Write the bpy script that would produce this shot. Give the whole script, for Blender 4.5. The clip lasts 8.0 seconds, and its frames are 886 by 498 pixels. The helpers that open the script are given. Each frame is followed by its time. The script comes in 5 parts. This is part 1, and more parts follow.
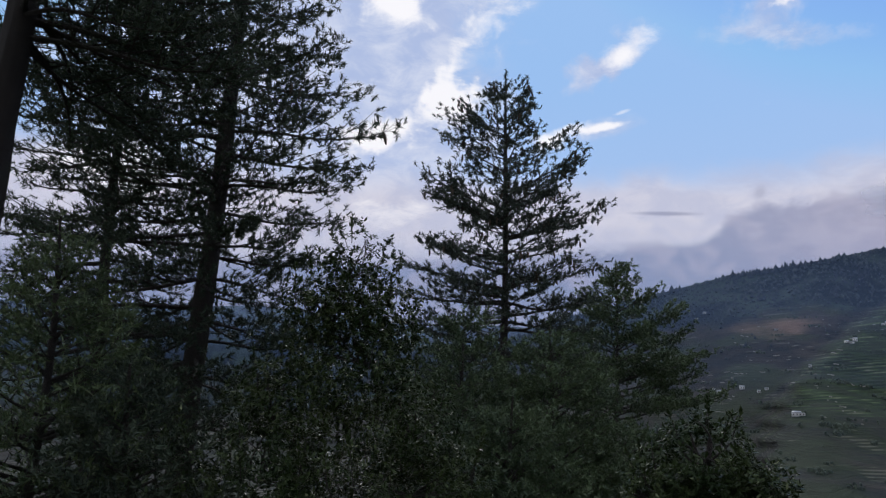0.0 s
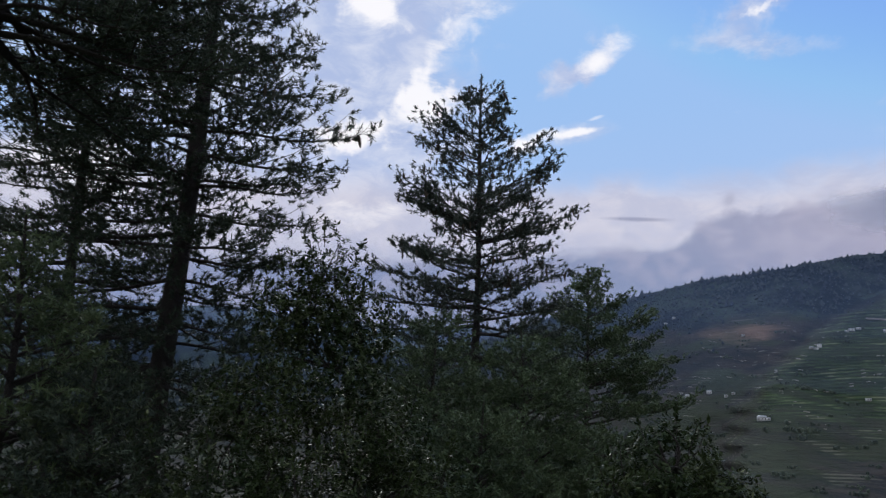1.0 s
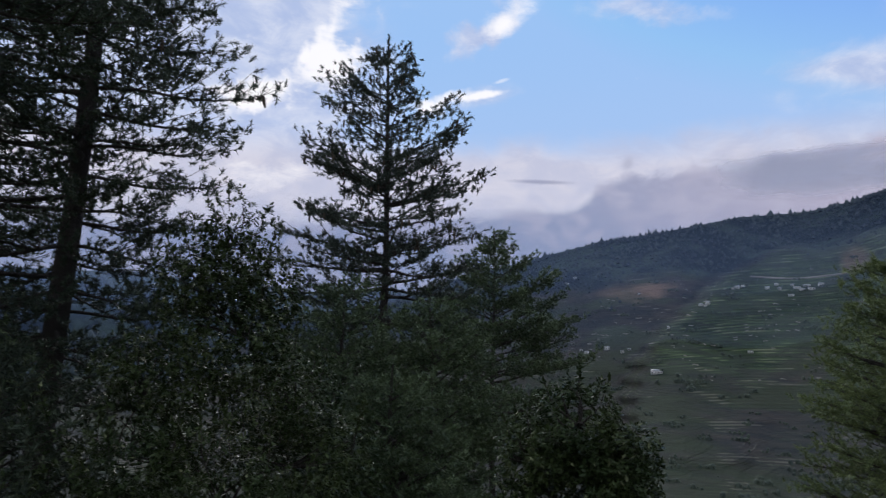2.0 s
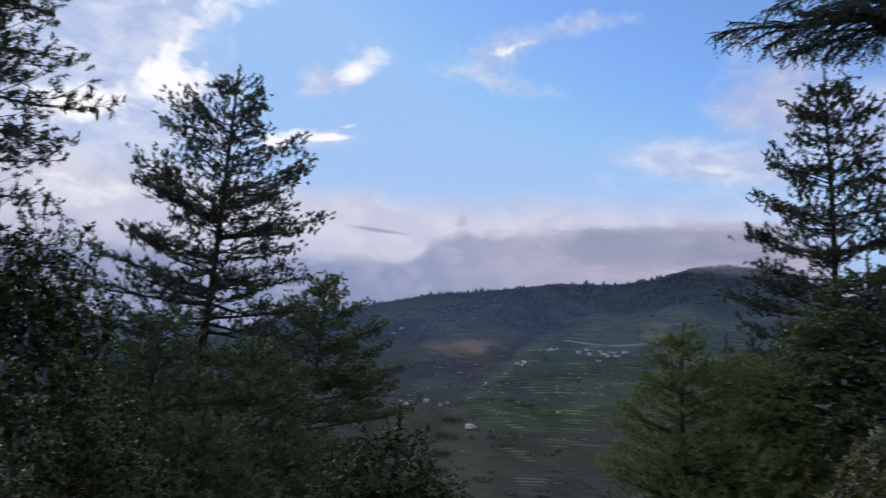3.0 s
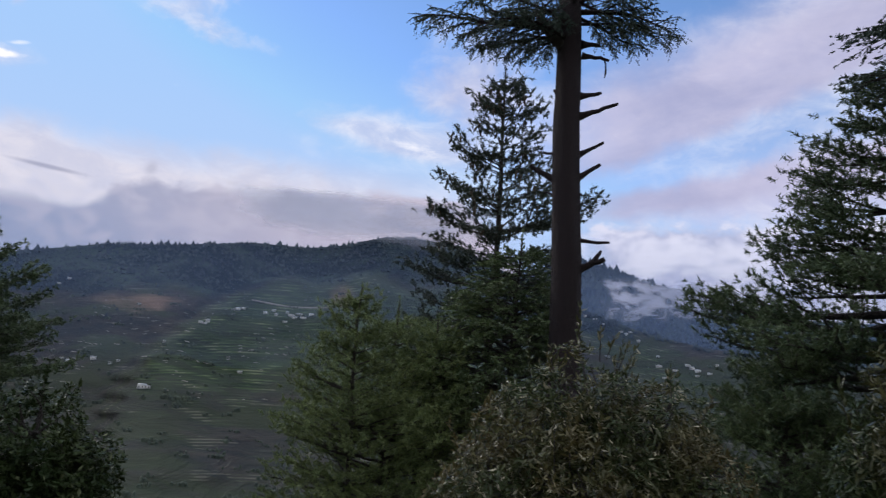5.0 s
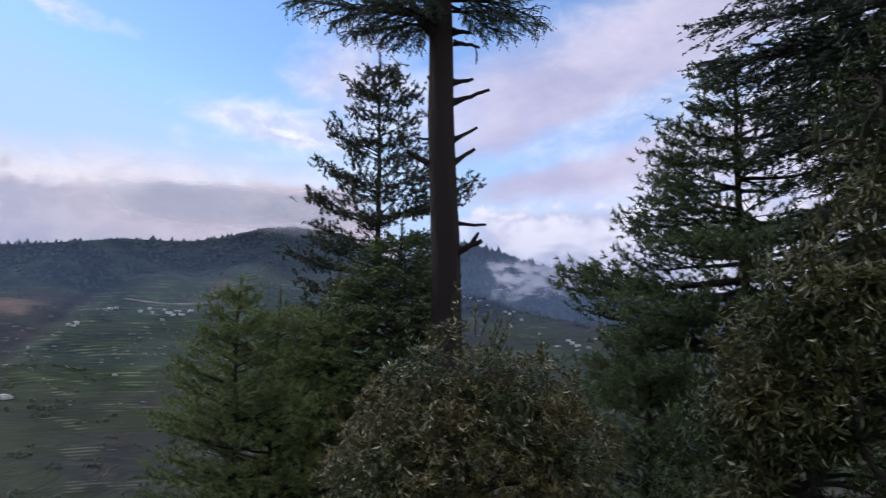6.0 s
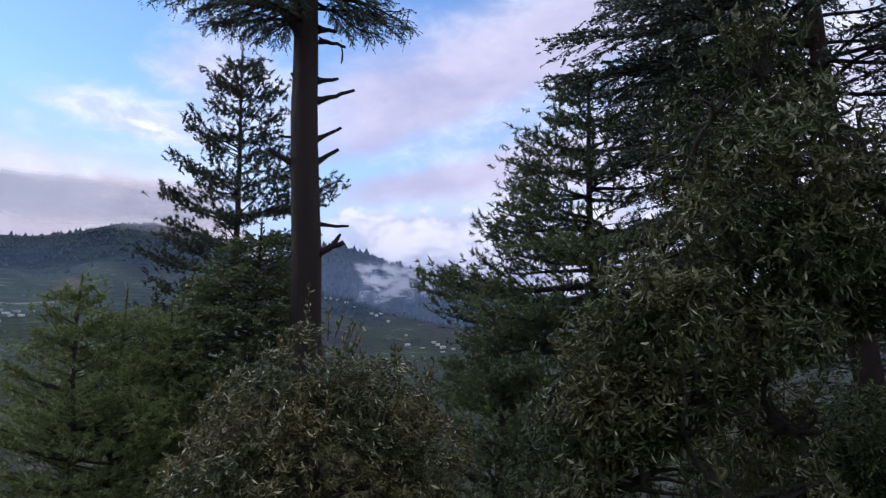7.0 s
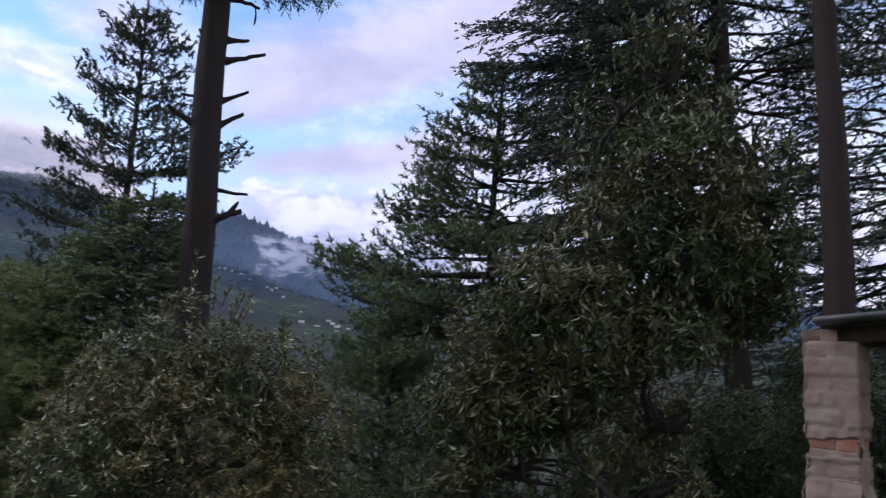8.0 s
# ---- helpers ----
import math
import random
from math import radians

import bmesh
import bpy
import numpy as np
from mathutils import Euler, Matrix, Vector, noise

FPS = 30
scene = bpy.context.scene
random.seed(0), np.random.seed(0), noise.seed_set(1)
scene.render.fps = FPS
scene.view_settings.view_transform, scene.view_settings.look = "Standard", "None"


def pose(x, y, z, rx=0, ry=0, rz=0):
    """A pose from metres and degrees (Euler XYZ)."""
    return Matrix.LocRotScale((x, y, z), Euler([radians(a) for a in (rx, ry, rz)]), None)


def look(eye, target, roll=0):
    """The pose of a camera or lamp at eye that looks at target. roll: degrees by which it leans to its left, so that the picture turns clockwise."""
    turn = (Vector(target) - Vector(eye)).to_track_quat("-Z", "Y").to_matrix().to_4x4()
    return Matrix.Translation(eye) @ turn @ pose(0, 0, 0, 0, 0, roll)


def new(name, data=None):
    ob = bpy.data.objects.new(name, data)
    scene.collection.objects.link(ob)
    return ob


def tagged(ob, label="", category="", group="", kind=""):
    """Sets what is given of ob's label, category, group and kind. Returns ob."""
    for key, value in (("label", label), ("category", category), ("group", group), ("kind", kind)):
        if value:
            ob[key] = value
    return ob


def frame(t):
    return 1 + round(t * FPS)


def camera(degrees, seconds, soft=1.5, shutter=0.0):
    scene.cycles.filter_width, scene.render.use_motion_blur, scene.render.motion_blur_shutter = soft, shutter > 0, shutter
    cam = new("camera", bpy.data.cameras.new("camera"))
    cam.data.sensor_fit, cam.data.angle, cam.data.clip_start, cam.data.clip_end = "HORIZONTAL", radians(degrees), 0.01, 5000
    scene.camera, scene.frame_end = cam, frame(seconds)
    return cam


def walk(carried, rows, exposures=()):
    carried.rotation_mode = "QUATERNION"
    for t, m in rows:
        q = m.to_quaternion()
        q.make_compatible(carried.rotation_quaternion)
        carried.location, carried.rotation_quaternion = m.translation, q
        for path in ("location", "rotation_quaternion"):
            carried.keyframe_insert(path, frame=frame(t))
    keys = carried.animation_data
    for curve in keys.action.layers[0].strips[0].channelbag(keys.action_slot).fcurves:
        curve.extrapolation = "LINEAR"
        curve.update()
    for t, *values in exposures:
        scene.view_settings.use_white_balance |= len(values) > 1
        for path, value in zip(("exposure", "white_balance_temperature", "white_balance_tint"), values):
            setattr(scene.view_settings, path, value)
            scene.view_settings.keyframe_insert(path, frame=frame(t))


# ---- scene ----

# camera: a hand-held pan to the right from one spot on a terrace
cam = camera(61.41, 8.0, soft=1.2, shutter=0.3)
EYE = 1.6
ROWS = [
    (0.0, 0.000, 0.000, 0.000, 0.00, 10.53, -1.64),
    (0.5, -0.003, 0.010, 0.011, -0.35, 10.49, -1.52),
    (1.0, -0.004, 0.007, 0.045, -2.10, 10.77, -2.09),
    (1.2, 0.012, -0.009, 0.037, -3.31, 10.20, -1.93),
    (2.3, -0.054, 0.015, 0.081, -12.48, 8.00, -1.82),
    (2.5, -0.051, -0.015, 0.077, -14.87, 9.72, -3.12),
    (3.0, -0.104, -0.069, 0.073, -22.23, 12.13, -4.25),
    (3.5, 0.007, -0.069, 0.085, -30.92, 11.95, -2.14),
    (4.0, 0.061, -0.038, 0.076, -34.56, 12.32, -4.44),
    (4.5, 0.078, -0.105, 0.060, -39.82, 11.45, -3.92),
    (4.7, 0.056, -0.120, 0.050, -42.65, 11.14, -4.33),
    (5.8, -0.081, -0.325, -0.032, -52.65, 10.60, -1.37),
    (6.0, -0.080, -0.338, -0.030, -55.04, 10.31, -0.56),
    (6.5, -0.008, -0.369, -0.040, -62.06, 10.51, -0.81),
    (7.0, 0.030, -0.430, -0.012, -65.31, 10.48, 0.20),
    (7.5, 0.108, -0.425, -0.035, -68.27, 8.72, 0.37),
    (8.0, 0.170, -0.405, -0.015, -72.95, 9.40, -3.30),
]
walk(cam, [(t, pose(x, y, EYE + z, 90 + pitch, 0, yaw) @ pose(0, 0, 0, 0, 0, -roll)) for t, x, y, z, yaw, pitch, roll in ROWS],
     exposures=[(0.0, -0.1, 6150, 10), (2.5, -0.03, 6150, 10), (4.5, 0.03, 6250, 10), (5.8, 0.3, 6480, 11), (6.5, 0.35, 6330, 11), (8.0, 0.55, 6230, 12)])

# ---- light: an evening sky with broken cloud, the sun low behind the cloud ----
SUN_AZ, SUN_EL = -4.0, 21.0
world = bpy.data.worlds.new("sky")
scene.world = world
world.use_nodes = True
wt = world.node_tree
wt.nodes.clear()


class Graph:
    """Short hand for building node trees."""

    def __init__(self, tree):
        self.tree = tree

    def node(self, kind, ins=(), operation=None, clamp=False, interpolation=None, blend=None, vector_type=None, feature=None, layer=None):
        n = self.tree.nodes.new(kind)
        if operation:
            n.operation = operation
        if clamp:
            n.use_clamp = True
        if interpolation:
            n.interpolation_type = interpolation
        if blend:
            n.data_type, n.blend_type = "RGBA", blend
        if vector_type:
            n.vector_type = vector_type
        if feature:
            n.feature = feature
        if layer:
            n.layer_name = layer
        for k, v in (ins.items() if isinstance(ins, dict) else enumerate(ins)):
            if v is None:
                continue
            if isinstance(v, bpy.types.NodeSocket):
                self.tree.links.new(v, n.inputs[k])
            else:
                n.inputs[k].default_value = v
        return n

    def math(self, op, a, b=None, c=None, clamp=False):
        return self.node("ShaderNodeMath", (a, b, c), operation=op, clamp=clamp).outputs[0]

    def remap(self, v, a, b, c=0.0, d=1.0, smooth=True):
        n = self.node("ShaderNodeMapRange", (v, a, b, c, d), interpolation="SMOOTHSTEP" if smooth else "LINEAR")
        return n.outputs[0]

    def mix(self, f, a, b, blend="MIX"):
        n = self.node("ShaderNodeMix", {0: f, 6: a, 7: b}, blend=blend)
        return n.outputs[2]

    def noise(self, vec, scale, detail=4.0, rough=0.55, distort=0.0):
        return self.node("ShaderNodeTexNoise", {"Vector": vec, "Scale": scale, "Detail": detail, "Roughness": rough, "Distortion": distort}).outputs[0]

    def ramp(self, v, stops):
        n = self.node("ShaderNodeValToRGB", (v,))
        els = n.color_ramp.elements
        while len(els) < len(stops):
            els.new(0.5)
        for e, (p, c) in zip(els, stops):
            e.position, e.color = p, (*c, 1)
        return n.outputs[0]


def lin(r, g, b):
    """Linear colour from 0..255 display values."""
    return tuple(((v / 255 + 0.055) / 1.055) ** 2.4 if v > 10 else v / 255 / 12.92 for v in (r, g, b))


g = Graph(wt)
way = g.node("ShaderNodeTexCoord").outputs["Generated"]
sep = g.node("ShaderNodeSeparateXYZ", (way,))
az = g.math("MULTIPLY", g.math("ARCTAN2", sep.outputs[0], sep.outputs[1]), 57.2958)
el = g.math("MULTIPLY", g.math("ARCSINE", sep.outputs[2]), 57.2958)
dome = g.node("ShaderNodeCombineXYZ", (az, el, 0.0)).outputs[0]
# clouds are torn by a slow warp of the dome
tear = g.node("ShaderNodeTexNoise", {"Vector": dome, "Scale": 0.33, "Detail": 4.0, "Roughness": 0.55}).outputs["Color"]
tear = g.node("ShaderNodeVectorMath", {0: tear, 1: (0.5, 0.5, 0.5)}, operation="SUBTRACT").outputs[0]
torn = g.node("ShaderNodeVectorMath", {0: tear, 1: (7.0, 4.0, 0.0), 2: dome}, operation="MULTIPLY_ADD").outputs[0]
air = g.node("ShaderNodeTexSky")
air.sky_type, air.sun_disc, air.sun_elevation, air.sun_rotation = "NISHITA", False, radians(SUN_EL), radians(SUN_AZ)
air.altitude, air.air_density, air.dust_density, air.ozone_density = 2000.0, 1.2, 0.6, 1.5
sky = air.outputs[0]
clear = g.node("ShaderNodeVectorMath", {0: sky, 1: (0.145, 0.162, 0.195)}, operation="MULTIPLY").outputs[0]
clear = g.node("ShaderNodeVectorMath", {0: clear, 1: (0.36, 0.56, 0.88)}, operation="MINIMUM").outputs[0]


def patch(a, e, wa, we, turn=0.0, space=None):
    """A soft patch of cloud about azimuth a and elevation e, in degrees."""
    m = g.node("ShaderNodeMapping", {"Vector": space or torn, "Location": (a, e, 0), "Rotation": (0, 0, radians(turn)), "Scale": (wa, we, 1)}, vector_type="TEXTURE")
    d = g.node("ShaderNodeVectorMath", {0: m.outputs[0]}, operation="LENGTH").outputs["Value"]
    return g.remap(d, 1.0, 0.0)


def total(parts):
    out = None
    for p, k in parts:
        q = g.math("MULTIPLY", p, k)
        out = q if out is None else g.math("ADD", out, q)
    return out


stretch = g.node("ShaderNodeMapping", {"Vector": dome, "Scale": (0.11, 0.2, 1), "Rotation": (0, 0, radians(-14))}).outputs[0]
fbm = g.noise(stretch, 1.0, 7.0, 0.6, 0.35)
fine = g.noise(stretch, 2.6, 6.0, 0.62, 0.5)
grain = g.math("ADD", g.math("MULTIPLY", g.math("SUBTRACT", fbm, 0.5), 1.5), g.math("MULTIPLY", g.math("SUBTRACT", fine, 0.5), 0.7))

over = g.math("MAXIMUM", g.remap(el, 31, 50), g.remap(g.math("ABSOLUTE", g.math("SUBTRACT", az, 26.0)), 80, 115))


def cover(parts, k, lo, hi):
    return g.remap(g.math("ADD", total(parts), g.math("MULTIPLY", grain, k)), lo, hi)


# thin veils
veil = cover([(patch(-16, 24, 26, 18), 1.4), (patch(-2, 30, 16, 9, 10), 0.9), (patch(-1, 19, 13, 9), 0.8), (patch(12.8, 24.3, 5.2, 2.6, 25), 1.25), (patch(26, 27.6, 9, 2.6, 20), 0.95), (patch(27, 25.0, 7, 1.5, -8), 0.7),
              (patch(12.4, 19.6, 6.5, 1.7, 8, dome), 1.0), (patch(41, 19.4, 10, 2.4, -9, dome), 0.85), (patch(42, 18.9, 7, 1.2, -9, dome), 0.4), (patch(47, 24, 7, 7), 0.4), (patch(52, 22, 22, 13), 0.6), (patch(36, 16, 26, 5), 0.4), (patch(72, 25, 21, 10, 26), 0.7), (patch(92, 28, 28, 18), 1.3), (patch(76, 16, 24, 7, 10), 0.5), (patch(98, 12, 22, 12), 1.2),
              (patch(33, 29.4, 6, 1.5, 4), 0.8), (over, 1.2)], 0.8, 0.2, 1.15)
# pale band over the horizon
band = g.math("MULTIPLY", g.remap(g.math("ADD", el, g.math("MULTIPLY", grain, 2.2)), 17.2, 14.2), g.remap(az, 56, 34))
# bright cores with the sun behind them
bright = cover([(patch(0.2, 22.3, 3.8, 4.4, 20), 1.3), (patch(-5.0, 19.0, 6.0, 2.4, 18), 1.35), (patch(3.0, 27.0, 6, 3.0, 30), 0.85), (patch(-4.5, 28.6, 6, 3.4), 0.85), (patch(14.2, 24.8, 4.4, 2.0, 30, dome), 0.95), (patch(9.6, 19.2, 4.2, 1.6, 6, torn), 1.2), (patch(-6, 23.0, 2.6, 1.0, 10), 0.7),
                (patch(13.2, 19.8, 3.6, 0.6, 8, dome), 1.1), (patch(13.9, 20.7, 1.8, 0.4, 16, dome), 0.85), (patch(-4.0, 13.2, 10, 2.2, 3), 0.6), (patch(-4.5, 27.8, 4.4, 2.6), 0.35), (patch(-26, 15, 9, 6), 0.9), (patch(42.2, 18.7, 6.5, 0.9, -11, dome), 0.7), (patch(26.5, 27.5, 5.5, 0.8, 22), 0.85), (patch(2.5, 19.5, 8, 3.5, 10), 0.35)], 1.35, 0.35, 1.15)
# two slanting mauve bands to the right, with clear air between them
drift = g.node("ShaderNodeVectorMath", {0: tear, 1: (3.0, 1.6, 0.0), 2: dome}, operation="MULTIPLY_ADD").outputs[0]
drift = g.node("ShaderNodeSeparateXYZ", (drift,))
rise1 = g.math("SUBTRACT", drift.outputs[1], g.math("MULTIPLY_ADD", drift.outputs[0], 0.33, -0.1))
rise2 = g.math("SUBTRACT", drift.outputs[1], g.math("MULTIPLY_ADD", drift.outputs[0], 0.17, 4.4))
mauve = g.math("MULTIPLY", g.math("MULTIPLY", g.remap(rise1, -2.4, -0.8), g.remap(rise1, 7.5, 2.2)), g.remap(drift.outputs[0], 50, 60))
mauve2 = g.math("MULTIPLY", g.math("MULTIPLY", g.remap(rise2, -1.5, -0.1), g.remap(rise2, 2.0, 0.6)), g.remap(drift.outputs[0], 54, 61))
mauve = g.math("MAXIMUM", mauve, g.math("MAXIMUM", mauve2, g.math("MULTIPLY", patch(47.5, 23.0, 6, 5), 0.5)))
# pale lavender air low on the right
low = cover([(patch(70, 15.5, 19, 4.5, 10), 1.0), (patch(88, 16, 20, 14), 1.3)], 0.3, 0.2, 1.0)
# the grey bank that lies along the hills, with its lumpy top
TOPS = ((-40, 7.5), (-5, 9.2), (10, 10.3), (19.5, 10.8), (21.5, 12.4), (24.2, 13.6), (33, 13.3), (40, 14.4), (47, 14.6), (53, 8.5), (80, 6))
top = g.math("MULTIPLY", g.ramp(g.remap(az, -40, 80, 0, 1, False), [((a + 40) / 120, (e / 20,) * 3) for a, e in TOPS]), 20.0)
lumps = g.noise(g.node("ShaderNodeMapping", {"Vector": dome, "Scale": (0.34, 0.5, 1)}).outputs[0], 1.0, 7.0, 0.6, 0.3)
heap = g.math("MULTIPLY", g.remap(g.math("MULTIPLY_ADD", lumps, -3.2, el), 12.2, 11.2), g.remap(g.math("MULTIPLY_ADD", lumps, 6.0, az), 57.5, 62))
bank = g.remap(g.math("SUBTRACT", g.math("SUBTRACT", el, top), g.math("MULTIPLY", g.math("SUBTRACT", lumps, 0.5), 2.4)), 0.55, -0.35)
bank = g.math("MULTIPLY", bank, g.remap(lumps, 0.2, 0.45, 0.72, 0.95))
streak = g.math("MULTIPLY", patch(17.0, 13.15, 3.4, 0.24, -3, dome), 1.3, clamp=True)
puff = g.math("MULTIPLY", patch(23.6, 14.3, 0.8, 0.6, 60, dome), 1.2, clamp=True)

shade = g.remap(fine, 0.35, 0.68)
white = g.mix(shade, (*lin(186, 196, 226), 1), (*lin(222, 224, 238), 1))
white = g.mix(over, white, (0.92, 0.95, 1.0, 1))
col = g.mix(g.remap(el, 25, 12, 0, 0.4), clear, (*lin(190, 205, 236), 1))
col = g.mix(g.math("MULTIPLY", veil, 0.88), col, white)
col = g.mix(g.math("MULTIPLY", band, 0.85), col, g.mix(shade, (*lin(206, 202, 216), 1), (*lin(226, 218, 224), 1)))
col = g.mix(g.math("MULTIPLY", low, 0.85), col, g.mix(shade, (*lin(196, 194, 220), 1), (*lin(214, 212, 230), 1)))
col = g.mix(g.math("MULTIPLY", mauve, 0.85), col, g.mix(g.remap(fbm, 0.3, 0.7), (*lin(170, 168, 198), 1), (*lin(192, 188, 214), 1)))
col = g.mix(g.math("MULTIPLY", heap, 0.9), col, g.mix(g.remap(lumps, 0.36, 0.6), (*lin(176, 178, 206), 1), (*lin(220, 218, 234), 1)))
col = g.mix(g.math("MULTIPLY", bright, 0.92), col, (1.08, 1.03, 1.01, 1))
grey = g.mix(g.remap(az, 14, 42), (*lin(148, 156, 184), 1), (*lin(190, 180, 196), 1))
grey = g.mix(g.math("MULTIPLY", g.remap(lumps, 0.42, 0.62), 0.5), grey, (*lin(196, 190, 206), 1))
col = g.mix(bank, col, grey)
col = g.mix(g.math("MULTIPLY", streak, 0.6), col, (*lin(140, 142, 168), 1))
col = g.mix(g.math("MULTIPLY", puff, 0.6), col, (*lin(178, 178, 196), 1))
back = g.node("ShaderNodeBackground", (col, 1.0)).outputs[0]
g.node("ShaderNodeOutputWorld", (back,))

lamp = bpy.data.lights.new("sun", "SUN")
lamp.energy, lamp.angle, lamp.color = 1.1, radians(25), (1.0, 0.93, 0.84)
sun = new("sun", lamp)
sun.matrix_world = look((200 * math.sin(radians(SUN_AZ)), 200, 200 * math.tan(radians(SUN_EL))), (0, 0, 0))

# ---- materials ----
def material(name):
    m = bpy.data.materials.new(name)
    m.use_nodes = True
    m.node_tree.nodes.clear()
    return m, Graph(m.node_tree)


def finish(q, shader, bump=None):
    q.node("ShaderNodeOutputMaterial", (shader,))


def foliage(name, dark, light, tip, gloss=0.5, clump=1.3, glow=0.25, spread=0.35, shine=0.4):
    """Leaves or needles: clumps of two greens, single leaves off-colour, some light let through."""
    m, q = material(name)
    pos = q.node("ShaderNodeNewGeometry")
    n = q.noise(pos.outputs["Position"], clump, 3.0)
    one = pos.outputs["Random Per Island"]
    c = q.mix(q.remap(n, 0.36, 0.64), (*dark, 1), (*light, 1))
    c = q.mix(q.remap(one, 1.0 - spread, 1.0), c, (*tip, 1))
    b = q.node("ShaderNodeBsdfPrincipled", {"Base Color": c, "Roughness": gloss, "Specular IOR Level": shine}).outputs[0]
    t = q.node("ShaderNodeBsdfTranslucent", (c,)).outputs[0]
    finish(q, q.node("ShaderNodeMixShader", (glow, b, t)).outputs[0])
    return m


def bark(name, deep, ridge, moss=(0.05, 0.055, 0.03)):
    m, q = material(name)
    pos = q.node("ShaderNodeNewGeometry").outputs["Position"]
    tall = q.node("ShaderNodeMapping", {"Vector": pos, "Scale": (1, 1, 0.3)}).outputs[0]
    n = q.noise(tall, 34.0, 5.0, 0.7)
    v = q.node("ShaderNodeTexVoronoi", {"Vector": q.node("ShaderNodeVectorMath", {0: tall, 1: q.node("ShaderNodeTexNoise", {"Vector": tall, "Scale": 9.0, "Detail": 3.0}).outputs["Color"]}, operation="MULTIPLY_ADD").outputs[0], "Scale": 24.0}, feature="DISTANCE_TO_EDGE").outputs[0]
    h = q.math("ADD", q.remap(v, 0.0, 0.22), q.math("MULTIPLY", n, 0.7))
    c = q.mix(q.remap(h, 0.3, 1.4), (*deep, 1), (*ridge, 1))
    c = q.mix(q.math("MULTIPLY", q.remap(q.noise(pos, 1.7, 3.0), 0.52, 0.72), 0.5), c, (*moss, 1))
    bump = q.node("ShaderNodeBump", {"Strength": 0.9, "Distance": 0.03, "Height": h}).outputs[0]
    finish(q, q.node("ShaderNodeBsdfPrincipled", {"Base Color": c, "Roughness": 0.9, "Normal": bump}).outputs[0])
    return m


def surface(name, a, b, scale, rough=0.85, bump=0.01, third=None):
    """A rough surface in two tones with grain, stains and relief."""
    m, q = material(name)
    pos = q.node("ShaderNodeNewGeometry").outputs["Position"]
    rnd = q.node("ShaderNodeObjectInfo").outputs["Random"]
    n1, n2 = q.noise(pos, scale, 5.0, 0.6), q.noise(pos, scale * 7, 4.0, 0.7)
    c = q.mix(q.remap(n1, 0.35, 0.65), (*a, 1), (*b, 1))
    if third:
        c = q.mix(q.remap(q.noise(pos, scale * 0.45, 4.0), 0.5, 0.66), c, (*third, 1))
    c = q.mix(q.math("MULTIPLY", rnd, 0.35), c, (*[v * 0.6 for v in a], 1))
    c = q.mix(q.math("MULTIPLY", q.remap(n2, 0.5, 0.75), 0.35), c, (*[v * 0.5 for v in a], 1))
    nb = q.node("ShaderNodeBump", {"Strength": 0.8, "Distance": bump, "Height": q.math("ADD", n1, q.math("MULTIPLY", n2, 0.4))}).outputs[0]
    finish(q, q.node("ShaderNodeBsdfPrincipled", {"Base Color": c, "Roughness": rough, "Normal": nb}).outputs[0])
    return m


M_PINE = foliage("pine_needles", (0.034, 0.048, 0.034), (0.056, 0.076, 0.048), (0.075, 0.090, 0.050), 0.55, 1.1, 0.08, 0.3, 0.2)
M_BLUEPINE = foliage("blue_pine_needles", (0.040, 0.055, 0.046), (0.068, 0.086, 0.064), (0.10, 0.12, 0.09), 0.5, 1.2, 0.1, 0.3, 0.25)
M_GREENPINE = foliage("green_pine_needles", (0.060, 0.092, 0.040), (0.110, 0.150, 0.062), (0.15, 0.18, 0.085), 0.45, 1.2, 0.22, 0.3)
# darker copy of the green needles, with shade put into the base colour
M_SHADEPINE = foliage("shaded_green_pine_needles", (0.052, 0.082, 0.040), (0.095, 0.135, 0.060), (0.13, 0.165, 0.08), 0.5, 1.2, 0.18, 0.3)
M_YOUNG = foliage("young_pine_needles", (0.100, 0.138, 0.050), (0.170, 0.215, 0.080), (0.22, 0.26, 0.10), 0.5, 1.4, 0.25, 0.3)
M_CEDAR = foliage("cedar_needles", (0.044, 0.066, 0.055), (0.084, 0.114, 0.088), (0.12, 0.15, 0.11), 0.5, 1.0, 0.15, 0.3)
# oak tip colours: pale undersides and sky highlights painted onto stray leaves
M_OAK = foliage("oak_leaves", (0.024, 0.040, 0.015), (0.048, 0.066, 0.024), (0.17, 0.19, 0.10), 0.36, 1.6, 0.1, 0.05, 0.13)
M_OAKRED = foliage("russet_oak_leaves", (0.046, 0.068, 0.025), (0.086, 0.083, 0.036), (0.36, 0.35, 0.25), 0.27, 1.1, 0.14, 0.11, 0.3)
M_OAKBUSH = foliage("russet_bush_leaves", (0.054, 0.074, 0.030), (0.138, 0.112, 0.048), (0.44, 0.40, 0.27), 0.22, 1.3, 0.2, 0.14)
# far conifers: the blue of distance haze is put into the base colour
M_HAZEDWOODS = foliage("hazed_conifer_foliage", (0.008, 0.018, 0.032), (0.022, 0.036, 0.042), (0.024, 0.038, 0.042), 0.9, 0.011, 0.0, 0.2)
M_BARK = bark("pine_bark", (0.022, 0.017, 0.015), (0.070, 0.054, 0.047))
M_DEADBARK = bark("weathered_cedar_bark", (0.018, 0.011, 0.013), (0.050, 0.028, 0.031), (0.034, 0.023, 0.026))
M_PALEWOOD = bark("barkless_dead_wood", (0.07, 0.055, 0.055), (0.13, 0.105, 0.10), (0.09, 0.075, 0.07))
